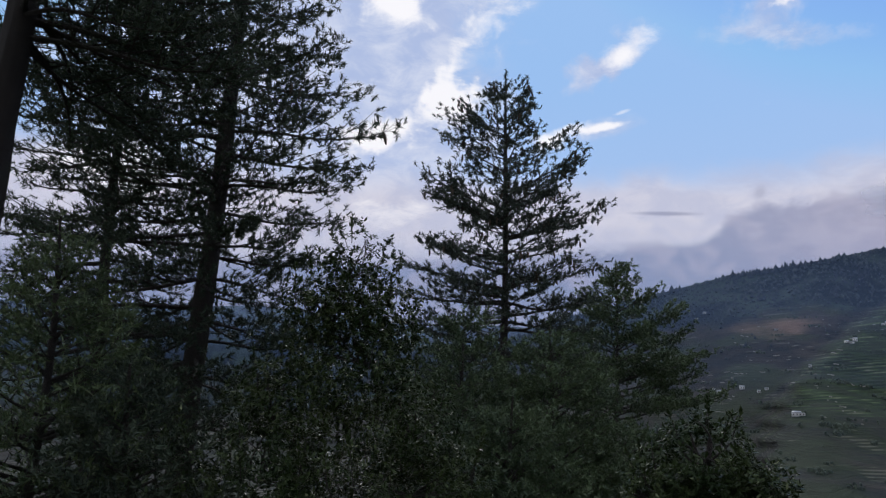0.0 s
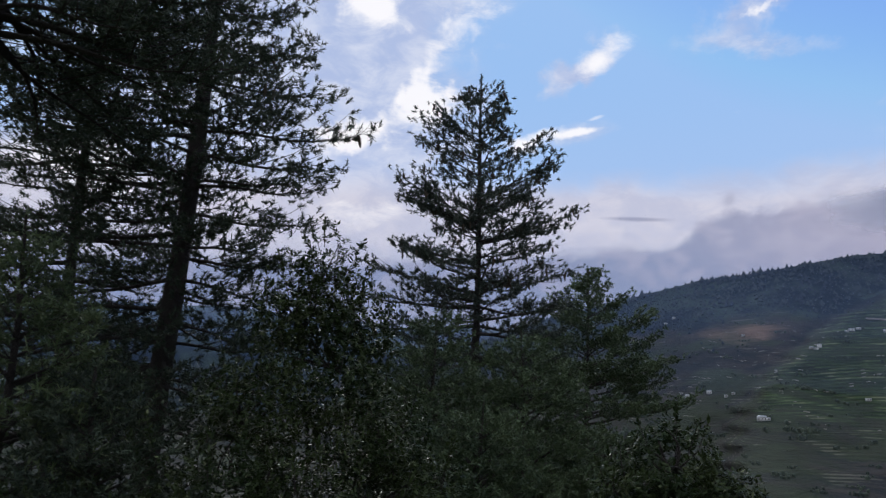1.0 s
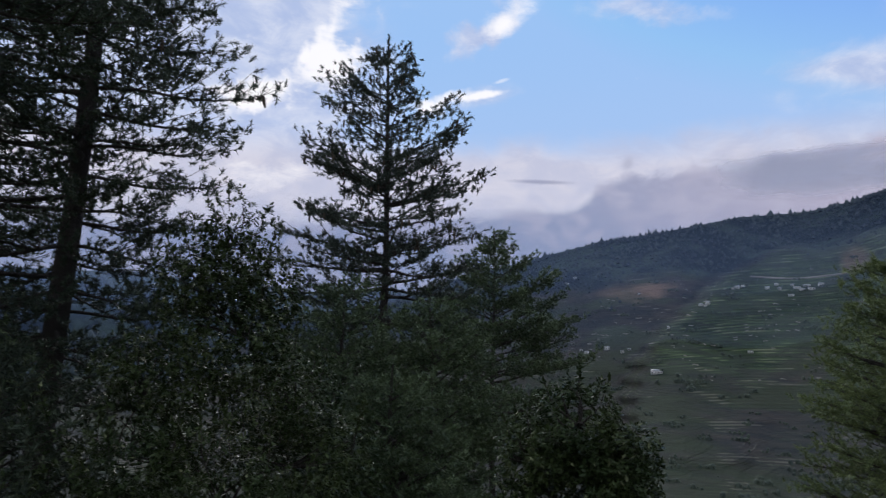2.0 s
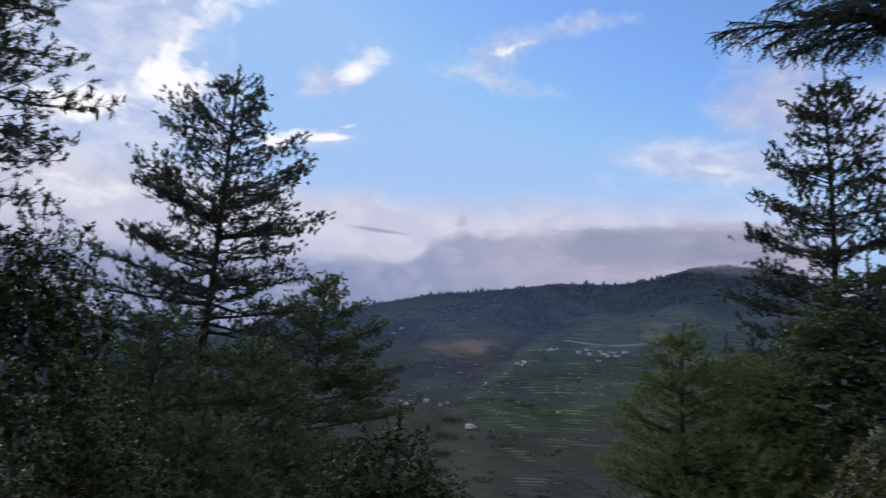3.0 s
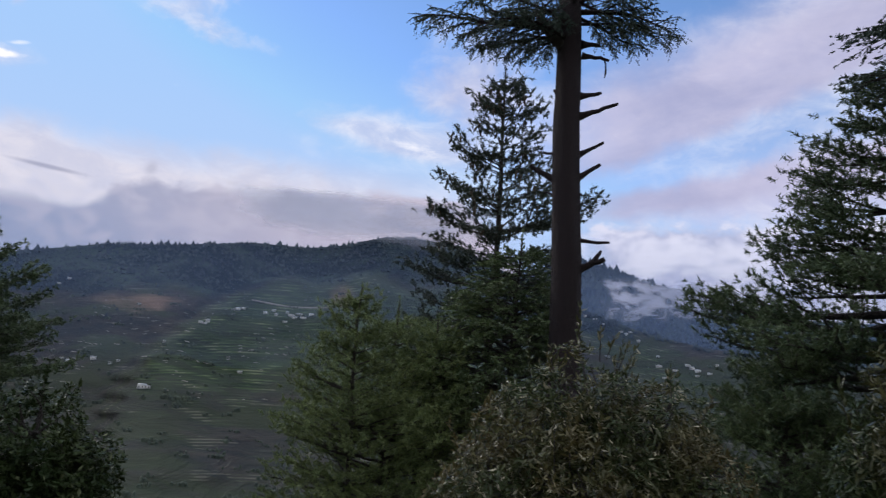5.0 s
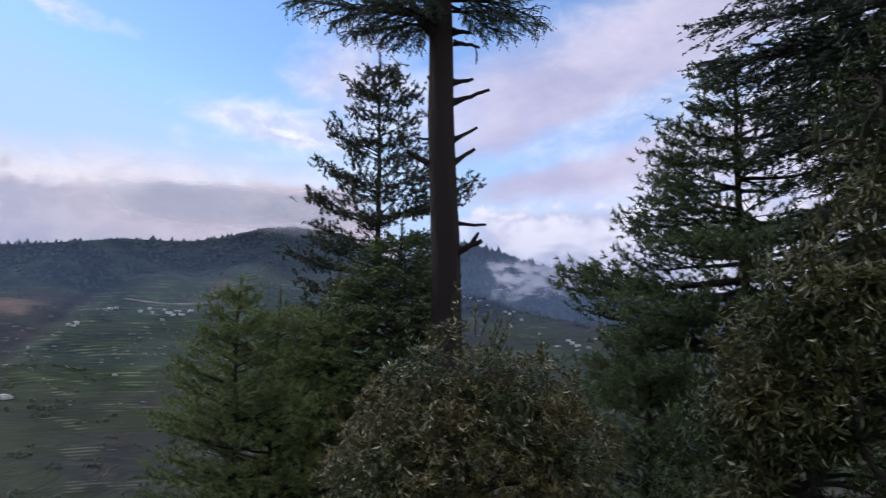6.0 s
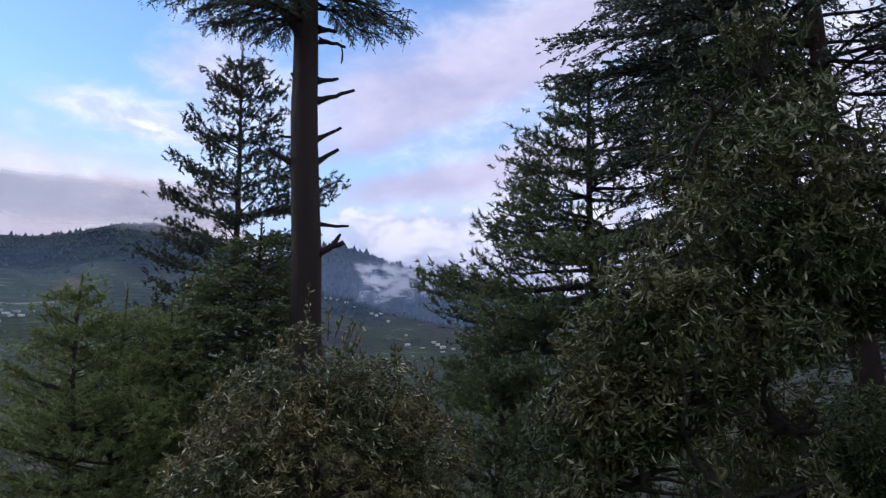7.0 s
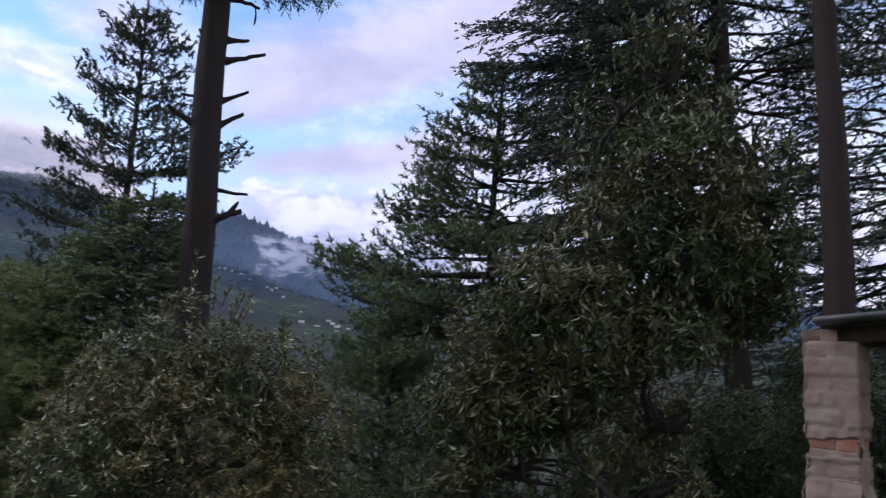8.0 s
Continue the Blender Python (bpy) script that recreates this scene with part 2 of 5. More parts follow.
M_REDBARK = bark("reddish_cedar_bark", (0.024, 0.013, 0.013), (0.058, 0.032, 0.031), (0.038, 0.025, 0.025))
M_CONE = surface("pine_cone_scales", (0.05, 0.038, 0.028), (0.10, 0.075, 0.05), 40.0)
M_WALL = surface("whitewashed_wall", (0.75, 0.75, 0.74), (0.62, 0.60, 0.57), 0.4, 0.8, 0.01)
M_TIN = surface("pale_tin_roof", (0.45, 0.47, 0.50), (0.32, 0.33, 0.35), 0.3, 0.45, 0.005)
M_BRICK = surface("worn_red_brick", (0.30, 0.13, 0.09), (0.23, 0.10, 0.07), 9.0, 0.9, 0.004)
M_LIMEBRICK = surface("limewashed_brick", (0.28, 0.195, 0.16), (0.215, 0.145, 0.115), 9.0, 0.92, 0.012, (0.30, 0.24, 0.20))
M_MORTAR = surface("lime_mortar", (0.29, 0.215, 0.18), (0.22, 0.16, 0.135), 14.0, 0.95, 0.004)
M_PLASTER = surface("pink_flaking_plaster", (0.28, 0.20, 0.165), (0.22, 0.155, 0.13), 8.0, 0.92, 0.012, (0.30, 0.24, 0.205))
M_SHEET = surface("weathered_roof_slate", (0.035, 0.035, 0.04), (0.07, 0.07, 0.078), 5.0, 0.5, 0.004)
M_TIMBER = surface("weathered_timber", (0.11, 0.075, 0.055), (0.06, 0.045, 0.035), 10.0, 0.85, 0.006)
M_ROAD = surface("pale_dirt_road", (0.26, 0.235, 0.21), (0.17, 0.155, 0.14), 0.05, 0.95, 0.05)

# ---- the land ----
rng = np.random.default_rng(7)


def smooth(a, b, v):
    t = np.clip((v - a) / (b - a), 0, 1)
    return t * t * (3 - 2 * t)


def wave(x, y, seed, octaves=4):
    """Smooth value noise from sums of turned sines."""
    r = np.random.default_rng(seed)
    out, amp = 0.0, 1.0
    f = 1.0
    for _ in range(octaves):
        for _ in range(3):
            a, p = r.uniform(0, 6.283, 2)
            out = out + amp * np.sin(f * (np.cos(a) * x + np.sin(a) * y) + p) / 3
        f, amp = f * 2.1, amp * 0.5
    return out


RIDGE = np.array([(-80, 0.0), (-35, 0.5), (-10, 1.0), (4, 3.2), (10, 5.6), (16, 7.2), (21.6, 8.6), (25, 9.0), (31.4, 10.0), (35.8, 10.1), (38.5, 10.6), (41.4, 11.5), (44, 11.6), (47, 11.3), (51, 9.5), (55, 7.2), (58, 6.6), (62, 5.4), (66, 4.6), (80, 3.5), (130, 3)])
FARTOP = np.array([(-80, 4), (-30, 5.0), (-14, 5.6), (0, 4.6), (20, 5), (45, 7), (51, 9.0), (55.5, 10.3), (57.5, 10.5), (59.6, 9.9), (62, 9.1), (64, 8.0), (68, 7.2), (80, 6.5), (130, 5)])
SPUR = np.array([(-3.0, 23.0), (-0.5, 23.8), (1.8, 25.6), (5.6, 29.8), (7.6, 33.6), (8.6, 38.5)])  # elevation, azimuth of its crest


def ridge_el(a):
    return np.interp(a, RIDGE[:, 0], RIDGE[:, 1])


def spur_side(a, e):
    """1 on the near spur, 0 on the slope behind it."""
    crest = np.interp(e, SPUR[:, 0], SPUR[:, 1]) + 0.25 * np.sin(e * 5.0)
    return smooth(-0.6, 0.9, a - crest) * smooth(8.3, 7.3, e + 0.5 * np.sin(a * 0.9)) * (1 - smooth(50, 56, a))


def hill_r(a, e):
    """Distance of the opposite hillside seen along azimuth a and elevation e."""
    base = np.interp(e, (-12, -7, -2, 2, 6, 12), (430, 640, 980, 1300, 1680, 2150))
    gully = 60 * np.sin(a * 0.42 + 0.5 * np.sin(e * 0.5)) * smooth(-10, 2, e) + 26 * wave(a * 0.5, e * 0.6, 3) * smooth(-11.5, -7, e)
    near_side = 170 * spur_side(a, e)
    return base + gully - near_side


def hill_point(a, e):
    r = hill_r(a, e)
    t = np.radians(a)
    return np.stack([r * np.sin(t), r * np.cos(t), EYE + r * np.tan(np.radians(e))], -1)


def near_z(r, a):
    """The near slope: a terrace under the eye, a steep bank before it, rising ground behind."""
    off = np.abs((a - 28 + 180) % 360 - 180)
    x, y = r * np.sin(np.radians(a)), r * np.cos(np.radians(a))
    front = 1 - smooth(88, 125, off + 9 * wave(x * 0.16, y * 0.16, 43, 3) * smooth(2, 8, r))
    r = r + (1.0 * wave(x * 0.45, y * 0.45, 41, 4) + 1.5 * wave(x * 0.17, y * 0.17, 49, 2) + 0.09 * r * wave(x * 0.09, y * 0.09, 47, 3)) * smooth(1.2, 5, r)
    down = np.interp(r, (0, 3.2, 12, 30, 90, 220, 430), (0, 0, -3.2, -9, -26, -58, -88))
    up = np.interp(r, (0, 4, 30, 120, 430), (0, 0, 7, 24, 60))
    bumps = 0.12 * wave(x * 0.5, y * 0.5, 5, 5) * smooth(2.5, 6, r) * np.clip(r / 12, 0.3, 8)
    return front * down + (1 - front) * up + bumps


def ground_z(x, y):
    return float(near_z(math.hypot(x, y), math.degrees(math.atan2(x, y))))


def cover_at(a, e):
    """Land cover on the hillside: forest, green terraces, bare earth (0 to 1 each)."""
    n = wave(a * 0.8, e * 1.3, 11)
    top = ridge_el(a)
    spur = spur_side(a, e)
    line = top - np.interp(a, (10, 22, 30, 40, 48, 53, 56), (3.0, 3.2, 3.6, 3.0, 4.0, 1.0, -1.5))
    forest = smooth(-0.5, 0.5, e - line + 0.45 * n) * (1 - 0.85 * spur)
    gully = smooth(1.1, 0.2, np.abs(a - (33.2 + 0.75 * (e + 3)) + 0.5 * n) / 2.2) * smooth(2.0, -1.0, e + 0.6 * n) * smooth(-10, -7, e)
    dark_left = smooth(0.2, 0.8, 1 - np.abs(e - 2.6 - 0.3 * n) / 2.6) * (1 - spur) * smooth(27, 22, a)
    clearing = smooth(0.35, 0.8, wave(a * 0.55, e * 0.8, 19, 3)) * smooth(0.6, 1.4, top - e)
    forest = np.maximum(forest * (1 - 0.6 * clearing), 0.45 * dark_left)
    forest = np.maximum(forest, smooth(50, 53, a) * smooth(5.0, 6.4, e + 0.9 * n))
    earth = smooth(0.25, 0.8, 1 - np.hypot((a - 25.5) / 4.6, (e - 4.9 + 0.2 * n) / 1.0) + 0.35 * n) * (1 - spur)
    earth = np.maximum(earth, smooth(0.3, 0.7, 1 - np.hypot((a - 38.5) / 1.6, (e - 6.5) / 1.6) + 0.2 * n) * 0.7)
    green = np.clip(spur * smooth(-2.6, 0.4, e + 0.8 * n) * 0.9 + 0.1 * spur + 0.1 * smooth(0.8, -1.2, e + 0.5 * n), 0, 1) * (1 - forest) * (1 - 0.85 * gully)
    green = np.maximum(green, 0.7 * smooth(50, 54, a) * smooth(-1.0, 0.6, e) * smooth(-0.5, 0.5, n))
    return np.clip(forest, 0, 1), np.clip(green, 0, 1), np.clip(earth, 0, 1)


def mesh_object(name, verts, faces, mat, parent=None, smooth_shade=False):
    """An object from numpy arrays; faces is one array of equal corner counts."""
    me = bpy.data.meshes.new(name)
    verts, faces = np.asarray(verts, np.float32), np.asarray(faces, np.int32)
    k = faces.shape[1]
    me.vertices.add(len(verts))
    me.vertices.foreach_set("co", verts.ravel())
    me.loops.add(faces.size)
    me.loops.foreach_set("vertex_index", faces.ravel())
    me.polygons.add(len(faces))
    me.polygons.foreach_set("loop_start", np.arange(0, faces.size, k, dtype=np.int32))
    if smooth_shade:
        me.polygons.foreach_set("use_smooth", np.ones(len(faces), bool))
    me.materials.append(mat)
    me.update(calc_edges=True)
    ob = new(name, me)
    ob.parent = parent
    return ob


def ground_material():
    m, q = material("hill_country_ground")
    pos = q.node("ShaderNodeNewGeometry").outputs["Position"]
    cov = q.node("ShaderNodeVertexColor", layer="cover").outputs[0]
    s = q.node("ShaderNodeSeparateColor", (cov,))
    fields_here = q.node("ShaderNodeVertexColor", layer="cover").outputs["Alpha"]
    flat = q.node("ShaderNodeMapping", {"Vector": pos, "Scale": (0.010, 0.010, 0.16)}).outputs[0]
    fields = q.noise(flat, 1.0, 5.0, 0.6)
    strip = q.noise(q.node("ShaderNodeMapping", {"Vector": pos, "Scale": (0.012, 0.012, 1.1)}).outputs[0], 1.0, 3.0, 0.6)
    strip = q.math("MULTIPLY", strip, fields_here)
    at = q.node("ShaderNodeAttribute")
    at.attribute_name = "terrace_lip"
    plots = q.noise(q.node("ShaderNodeMapping", {"Vector": pos, "Scale": (0.016, 0.016, 0.09)}).outputs[0], 1.0, 4.0, 0.6)
    lip = q.math("MULTIPLY", q.remap(at.outputs["Fac"], 0.35, 0.75), fields_here)
    crop = q.math("MULTIPLY", lip, q.remap(plots, 0.5, 0.58))
    stubble = q.math("MULTIPLY", lip, q.remap(plots, 0.58, 0.64))
    mottle = q.noise(pos, 0.022, 8.0, 0.7)
    patchy = q.noise(pos, 0.007, 5.0, 0.6)
    fine = q.noise(pos, 0.6, 5.0, 0.7)
    litter = q.noise(pos, 9.0, 6.0, 0.7)
    scrub = q.mix(q.remap(mottle, 0.38, 0.62), (0.017, 0.020, 0.025, 1), (0.044, 0.039, 0.038, 1))
    grass = q.mix(q.remap(fields, 0.36, 0.62), (0.020, 0.034, 0.024, 1), (0.040, 0.060, 0.032, 1))
    grass = q.mix(q.math("MULTIPLY", q.remap(strip, 0.59, 0.68), 0.4), grass, (0.19, 0.20, 0.13, 1))
    grass = q.mix(q.math("MULTIPLY", q.remap(mottle, 0.44, 0.58), 0.9), grass, (0.034, 0.044, 0.034, 1))
    # forest tones are tinted blue-black to carry haze in their colour
    hazed_wood = q.mix(q.remap(patchy, 0.42, 0.6), (0.006, 0.014, 0.026, 1), (0.036, 0.056, 0.052, 1))
    soil = q.mix(q.remap(mottle, 0.35, 0.65), (0.13, 0.085, 0.065, 1), (0.20, 0.135, 0.10, 1))
    scrub = q.mix(q.math("MULTIPLY", q.remap(strip, 0.62, 0.70), 0.3), scrub, (0.21, 0.19, 0.165, 1))
    grass = q.mix(q.math("MULTIPLY", crop, 0.7), grass, (0.082, 0.120, 0.055, 1))
    grass = q.mix(q.math("MULTIPLY", stubble, 0.5), grass, (0.22, 0.22, 0.15, 1))
    scrub = q.mix(q.math("MULTIPLY", q.remap(patchy, 0.45, 0.6), 0.8), scrub, (0.030, 0.040, 0.022, 1))
    scrub = q.mix(q.math("MULTIPLY", stubble, 0.3), scrub, (0.24, 0.22, 0.19, 1))
    c = q.mix(s.outputs[1], scrub, grass)
    c = q.mix(s.outputs[2], c, soil)
    c = q.mix(s.outputs[0], c, hazed_wood)
    c = q.mix(q.math("MULTIPLY", q.remap(fine, 0.45, 0.7), 0.35), c, (0.03, 0.04, 0.025, 1))
    turf = q.mix(q.remap(fine, 0.4, 0.62), (0.045, 0.065, 0.026, 1), (0.10, 0.085, 0.055, 1))
    turf = q.mix(q.math("MULTIPLY", q.remap(litter, 0.48, 0.66), 0.7), turf, (0.13, 0.105, 0.07, 1))
    c = q.mix(fields_here, turf, c)
    bump = q.node("ShaderNodeBump", {"Strength": 1.0, "Distance": 5.0, "Height": q.math("MULTIPLY", q.math("ADD", mottle, q.math("MULTIPLY", strip, 0.6)), fields_here)}).outputs[0]
    bump = q.node("ShaderNodeBump", {"Strength": 0.7, "Distance": 0.06, "Height": q.math("ADD", litter, fine), "Normal": bump}).outputs[0]
    finish(q, q.node("ShaderNodeBsdfPrincipled", {"Base Color": c, "Roughness": 0.95, "Specular IOR Level": 0.1, "Normal": bump}).outputs[0])
    return m


def build_ground():
    cols = np.concatenate([np.arange(-42, 112, 0.5), np.arange(112, 318, 4.0)])
    n = len(cols)
    near_r = np.concatenate([[0.0, 0.5, 1.0, 1.5, 2.0, 2.5, 2.9], np.geomspace(3.2, 415, 64)])
    rings, covers, lips = [], [], []
    t = np.radians(cols)
    for r in near_r:
        z = near_z(np.full(n, r), cols)
        rings.append(np.stack([r * np.sin(t), r * np.cos(t), z], -1))
        covers.append(np.stack([np.full(n, 0.35), 0.55 + 0 * t, 0 * t], -1))
        lips.append(0 * t)
    off = np.abs((cols - 28 + 180) % 360 - 180)
    front = 1 - smooth(88, 125, off)
    acol = np.where(cols > 180, cols - 360, cols)
    steps = 100
    back_r = np.linspace(440, 2300, 2 * steps)
    for i in range(steps):
        f0, f1 = i / steps, (i + 1) / steps
        e0 = -11.6 + (ridge_el(acol) + 11.6) * f0
        e1 = -11.6 + (ridge_el(acol) + 11.6) * f1
        p0, p1 = hill_point(acol, e0), hill_point(acol, e1)
        fo, gr, ea = cover_at(acol, e0)
        mid = 0.5 * (p0 + p1)
        tread = p0 + 0.86 * (p1 - p0)
        tread[:, 2] = p0[:, 2] + 0.42 * (p1[:, 2] - p0[:, 2])
        k = (gr * (1 - ea) * smooth(-0.45, 0.4, wave(acol * 0.9, e0 * 1.6, 53, 3)))[:, None]
        for j, p in enumerate((p0, mid * (1 - k) + tread * k)):
            lips.append(np.full(n, float(j)))
            br = back_r[2 * i + j]
            bz = 60 + 30 * np.sin(br / 400)
            b = np.stack([br * np.sin(t), br * np.cos(t), np.full(n, bz)], -1)
            rings.append(front[:, None] * p + (1 - front[:, None]) * b)
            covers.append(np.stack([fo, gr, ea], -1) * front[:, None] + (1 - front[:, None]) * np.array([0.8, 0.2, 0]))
    top = hill_point(acol, ridge_el(acol))
    br = np.stack([2310 * np.sin(t), 2310 * np.cos(t), np.full(n, 60.0)], -1)
    rings.append(front[:, None] * top + (1 - front[:, None]) * br)
    covers.append(covers[-1])
    for r, f in ((2450, 0.50), (2650, 0.45), (2800, 0.5), (2900, 0.62), (3000, 0.74), (3100, 0.85), (3200, 0.94), (3300, 1.0), (3400, 0.98), (3700, 0.7), (4800, 0.1)):
        e = np.interp(acol, FARTOP[:, 0], FARTOP[:, 1]) * f + 0.12 * wave(acol * 1.2, r * 0.01 + 0 * acol, 23) * f
        if f < 0.6:
            e = np.minimum(e, ridge_el(acol) * 0.8)
        z = front * (EYE + r * np.tan(np.radians(e))) + (1 - front) * 40
        rings.append(np.stack([r * np.sin(t), r * np.cos(t), z], -1))
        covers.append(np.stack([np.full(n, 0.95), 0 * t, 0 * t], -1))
    v = np.concatenate(rings)
    m = len(rings)
    i, j = np.meshgrid(np.arange(m - 1), np.arange(n), indexing="ij")
    j2 = (j + 1) % n
    quads = np.stack([i * n + j, i * n + j2, (i + 1) * n + j2, (i + 1) * n + j], -1).reshape(-1, 4)[:, ::-1]
    ob = mesh_object("ground", v, quads, ground_material(), smooth_shade=True)
    a = ob.data.color_attributes.new("cover", "FLOAT_COLOR", "POINT")
    c = np.ones((len(v), 4), np.float32)
    c[:, :3] = np.concatenate(covers)
    c[:, 3] = smooth(60, 300, np.hypot(v[:, 0], v[:, 1]))
    a.data.foreach_set("color", c.ravel())
    lip = np.zeros(len(v), np.float32)
    lip[:len(lips) * n] = np.concatenate(lips)
    ob.data.attributes.new("terrace_lip", "FLOAT", "POINT").data.foreach_set("value", lip)
    return tagged(ob, "steep green hill country with terraced fields and forested ridges", "ground", kind="structure")


build_ground()

# ---- trees ----
def spot(a, d):
    """The place on the ground at azimuth a (degrees) and distance d from the first eye."""
    x, y = d * math.sin(radians(a)), d * math.cos(radians(a))
    return x, y, ground_z(x, y)


def tube(points, radii, sides=6):
    """Vertices and quads of a tapered tube."""
    pts, rad = np.asarray(points, float), np.asarray(radii, float)
    d = np.gradient(pts, axis=0)
    d /= np.linalg.norm(d, axis=1)[:, None] + 1e-9
    ref = np.where(np.abs(d[:, 2:3]) > 0.8, [[1.0, 0, 0]], [[0, 0, 1.0]])
    u = np.cross(d, ref)
    u /= np.linalg.norm(u, axis=1)[:, None] + 1e-9
    w = np.cross(d, u)
    t = np.arange(sides) * 2 * math.pi / sides
    ring = pts[:, None] + rad[:, None, None] * (np.cos(t)[None, :, None] * u[:, None] + np.sin(t)[None, :, None] * w[:, None])
    n = len(pts)
    i, j = np.meshgrid(np.arange(n - 1), np.arange(sides), indexing="ij")
    q = np.stack([i * sides + j, i * sides + (j + 1) % sides, (i + 1) * sides + (j + 1) % sides, (i + 1) * sides + j], -1).reshape(-1, 4)
    return ring.reshape(-1, 3), q


def joined(pieces):
    vs, fs, k = [], [], 0
    for v, f in pieces:
        vs.append(v)
        fs.append(f + k)
        k += len(v)
    return np.concatenate(vs), np.concatenate(fs)


def tufts(r, pos, way, count, length, width, spread=0.9, sag=0.12):
    """Bottle-brush shoots of a pine: needles that sweep forward round a short axis."""
    n = len(pos)
    axis = way / (np.linalg.norm(way, axis=1)[:, None] + 1e-9)
    d0 = np.repeat(axis, count, 0)
    big = np.repeat(r.uniform(0.7, 1.25, (n, 1)), count, 0)
    base = np.repeat(pos, count, 0) + d0 * r.uniform(-0.7, 0.7, (n * count, 1)) * length * big
    d = d0 + r.normal(0, spread, (n * count, 3))
    d[:, 2] -= sag * r.uniform(0.0, 1.0, n * count)
    d /= np.linalg.norm(d, axis=1)[:, None]
    side = np.cross(d, r.normal(0, 1, (n * count, 3)))
    old = r.random((n * count, 1)) < 0.15  # the older, shorter and thicker fascicles at the heart of each shoot
    side *= np.where(old, 1.7, 0.9) * width / 2 / (np.linalg.norm(side, axis=1)[:, None] + 1e-9)
    v = np.stack([base - side, base + side, base + d * length * big * np.where(old, 0.6, 1.0) * r.uniform(0.7, 1.1, (n * count, 1))], 1).reshape(-1, 3)
    return v, np.arange(len(v)).reshape(-1, 3)


def fingers(r, pos, way, count, length, width, reach):
    """Pointed sprays of a cedar: short needles set closely along a tapering twig."""
    n = len(pos)
    axis = way / (np.linalg.norm(way, axis=1)[:, None] + 1e-9)
    d0 = np.repeat(axis, count, 0)
    u = r.uniform(0, 1, (n * count, 1))
    big = np.repeat(r.uniform(0.6, 1.3, (n, 1)), count, 0) * reach
    base = np.repeat(pos, count, 0) + d0 * u * big
    base[:, 2] -= (0.16 * u ** 2 * big)[:, 0]
    d = d0 * 0.8 + r.normal(0, 0.5, (n * count, 3)) * [1, 1, 0.6]
    d /= np.linalg.norm(d, axis=1)[:, None]
    side = np.cross(d, r.normal(0, 1, (n * count, 3)))
    side *= width / 2 / (np.linalg.norm(side, axis=1)[:, None] + 1e-9)
    v = np.stack([base - side, base + side, base + d * length * (1.15 - 0.65 * u)], 1).reshape(-1, 3)
    return v, np.arange(len(v)).reshape(-1, 3)


def bough(r, root, phi, length, rise, droop, curl, thick, style, dense, inner, gap):
    """A limb with side branches. Returns the limb, its twigs, and the places and directions of its shoots."""
    s = np.linspace(0, 1, 9)
    side = np.array([math.cos(phi), math.sin(phi), 0])
    across = np.array([-math.sin(phi), math.cos(phi), 0])
    wob = r.uniform(-0.12, 0.12) * length
    path = root + side * (length * s)[:, None] + across * (wob * np.sin(s * 3.0))[:, None]
    path[:, 2] += length * (math.tan(rise) * s - droop * s ** 1.6 + curl * s ** 3.2) + 0.025 * length * np.sin(s * 8 + phi * 3) * s
    limb, twigs = tube(path, thick * (1 - 0.86 * s), 4), []
    tp, td = [], []
    n = max(3, int(dense * (2.9 if style == "pine" else 4.6) * length) + 1)
    for i in range(n):
        f = min(inner + (1 - inner) * (i + r.uniform(0, 0.9)) / n, 0.985)
        k = f * 8
        a = path[int(k)] + (path[min(int(k) + 1, 8)] - path[int(k)]) * (k - int(k))
        sgn = 1 if i % 2 else -1
        ang = phi + sgn * r.uniform(0.5, 1.1) * (1.15 - 0.5 * f)
        tl = min(length * (0.52 * (1 - f) + 0.1) * r.uniform(0.6, 1.25) + 0.12, 1.2)
        lift = r.uniform(-0.05, 0.36) if style == "pine" else r.uniform(-0.2, 0.15)
        d = np.array([math.cos(ang), math.sin(ang), lift])
        q = np.linspace(0, 1, 4)
        tw = a + d * (tl * q)[:, None]
        tw[:, 2] += (0.22 if style == "pine" else -0.16) * tl * q ** 2
        twigs.append(tube(tw[[0, 2, 3]], thick * 0.3 * (1.1 - f * 0.6) * np.array([1, 0.6, 0.2]) + 0.002, 3))
        lush = r.choice((0.5, 1.0, 1.6)) if f < 0.8 else 1.0
        m = max(2, int(lush * tl / gap))
        for u in np.linspace(0.42 if style == "pine" else 0.3, 1.0, m):
            kk = min(u * 3, 2.999)
            b = tw[int(kk)] + (tw[int(kk) + 1] - tw[int(kk)]) * (kk - int(kk))
            if style == "pine":
                for _ in range(int(1.9 * dense + r.random())):
                    tp.append(b + r.normal(0, 1, 3) * [0.13, 0.13, 0.06])
                    td.append(d * 0.6 + r.normal(0, 0.4, 3) + [0, 0, 0.4])
            else:
                flat = np.cross(d, [0, 0, 1.0]) * (1 if r.random() < 0.5 else -1)
                tp.append(b)
                td.append(d + flat * r.uniform(0.2, 1.0) + [0, 0, r.uniform(-0.3, 0.12)])
    for u in np.linspace(3.4 + 4 * inner, 8, max(4, int(5 * dense * length / 2))):
        k = int(min(u, 7))
        tp.append(path[k] + (path[k + 1] - path[k]) * (u - k))
        td.append((path[k + 1] - path[k]) / length * 8 + np.array([0, 0, 0.3 if style == "pine" else -0.1]) + r.normal(0, 0.25, 3))
    return limb, twigs, tp, td


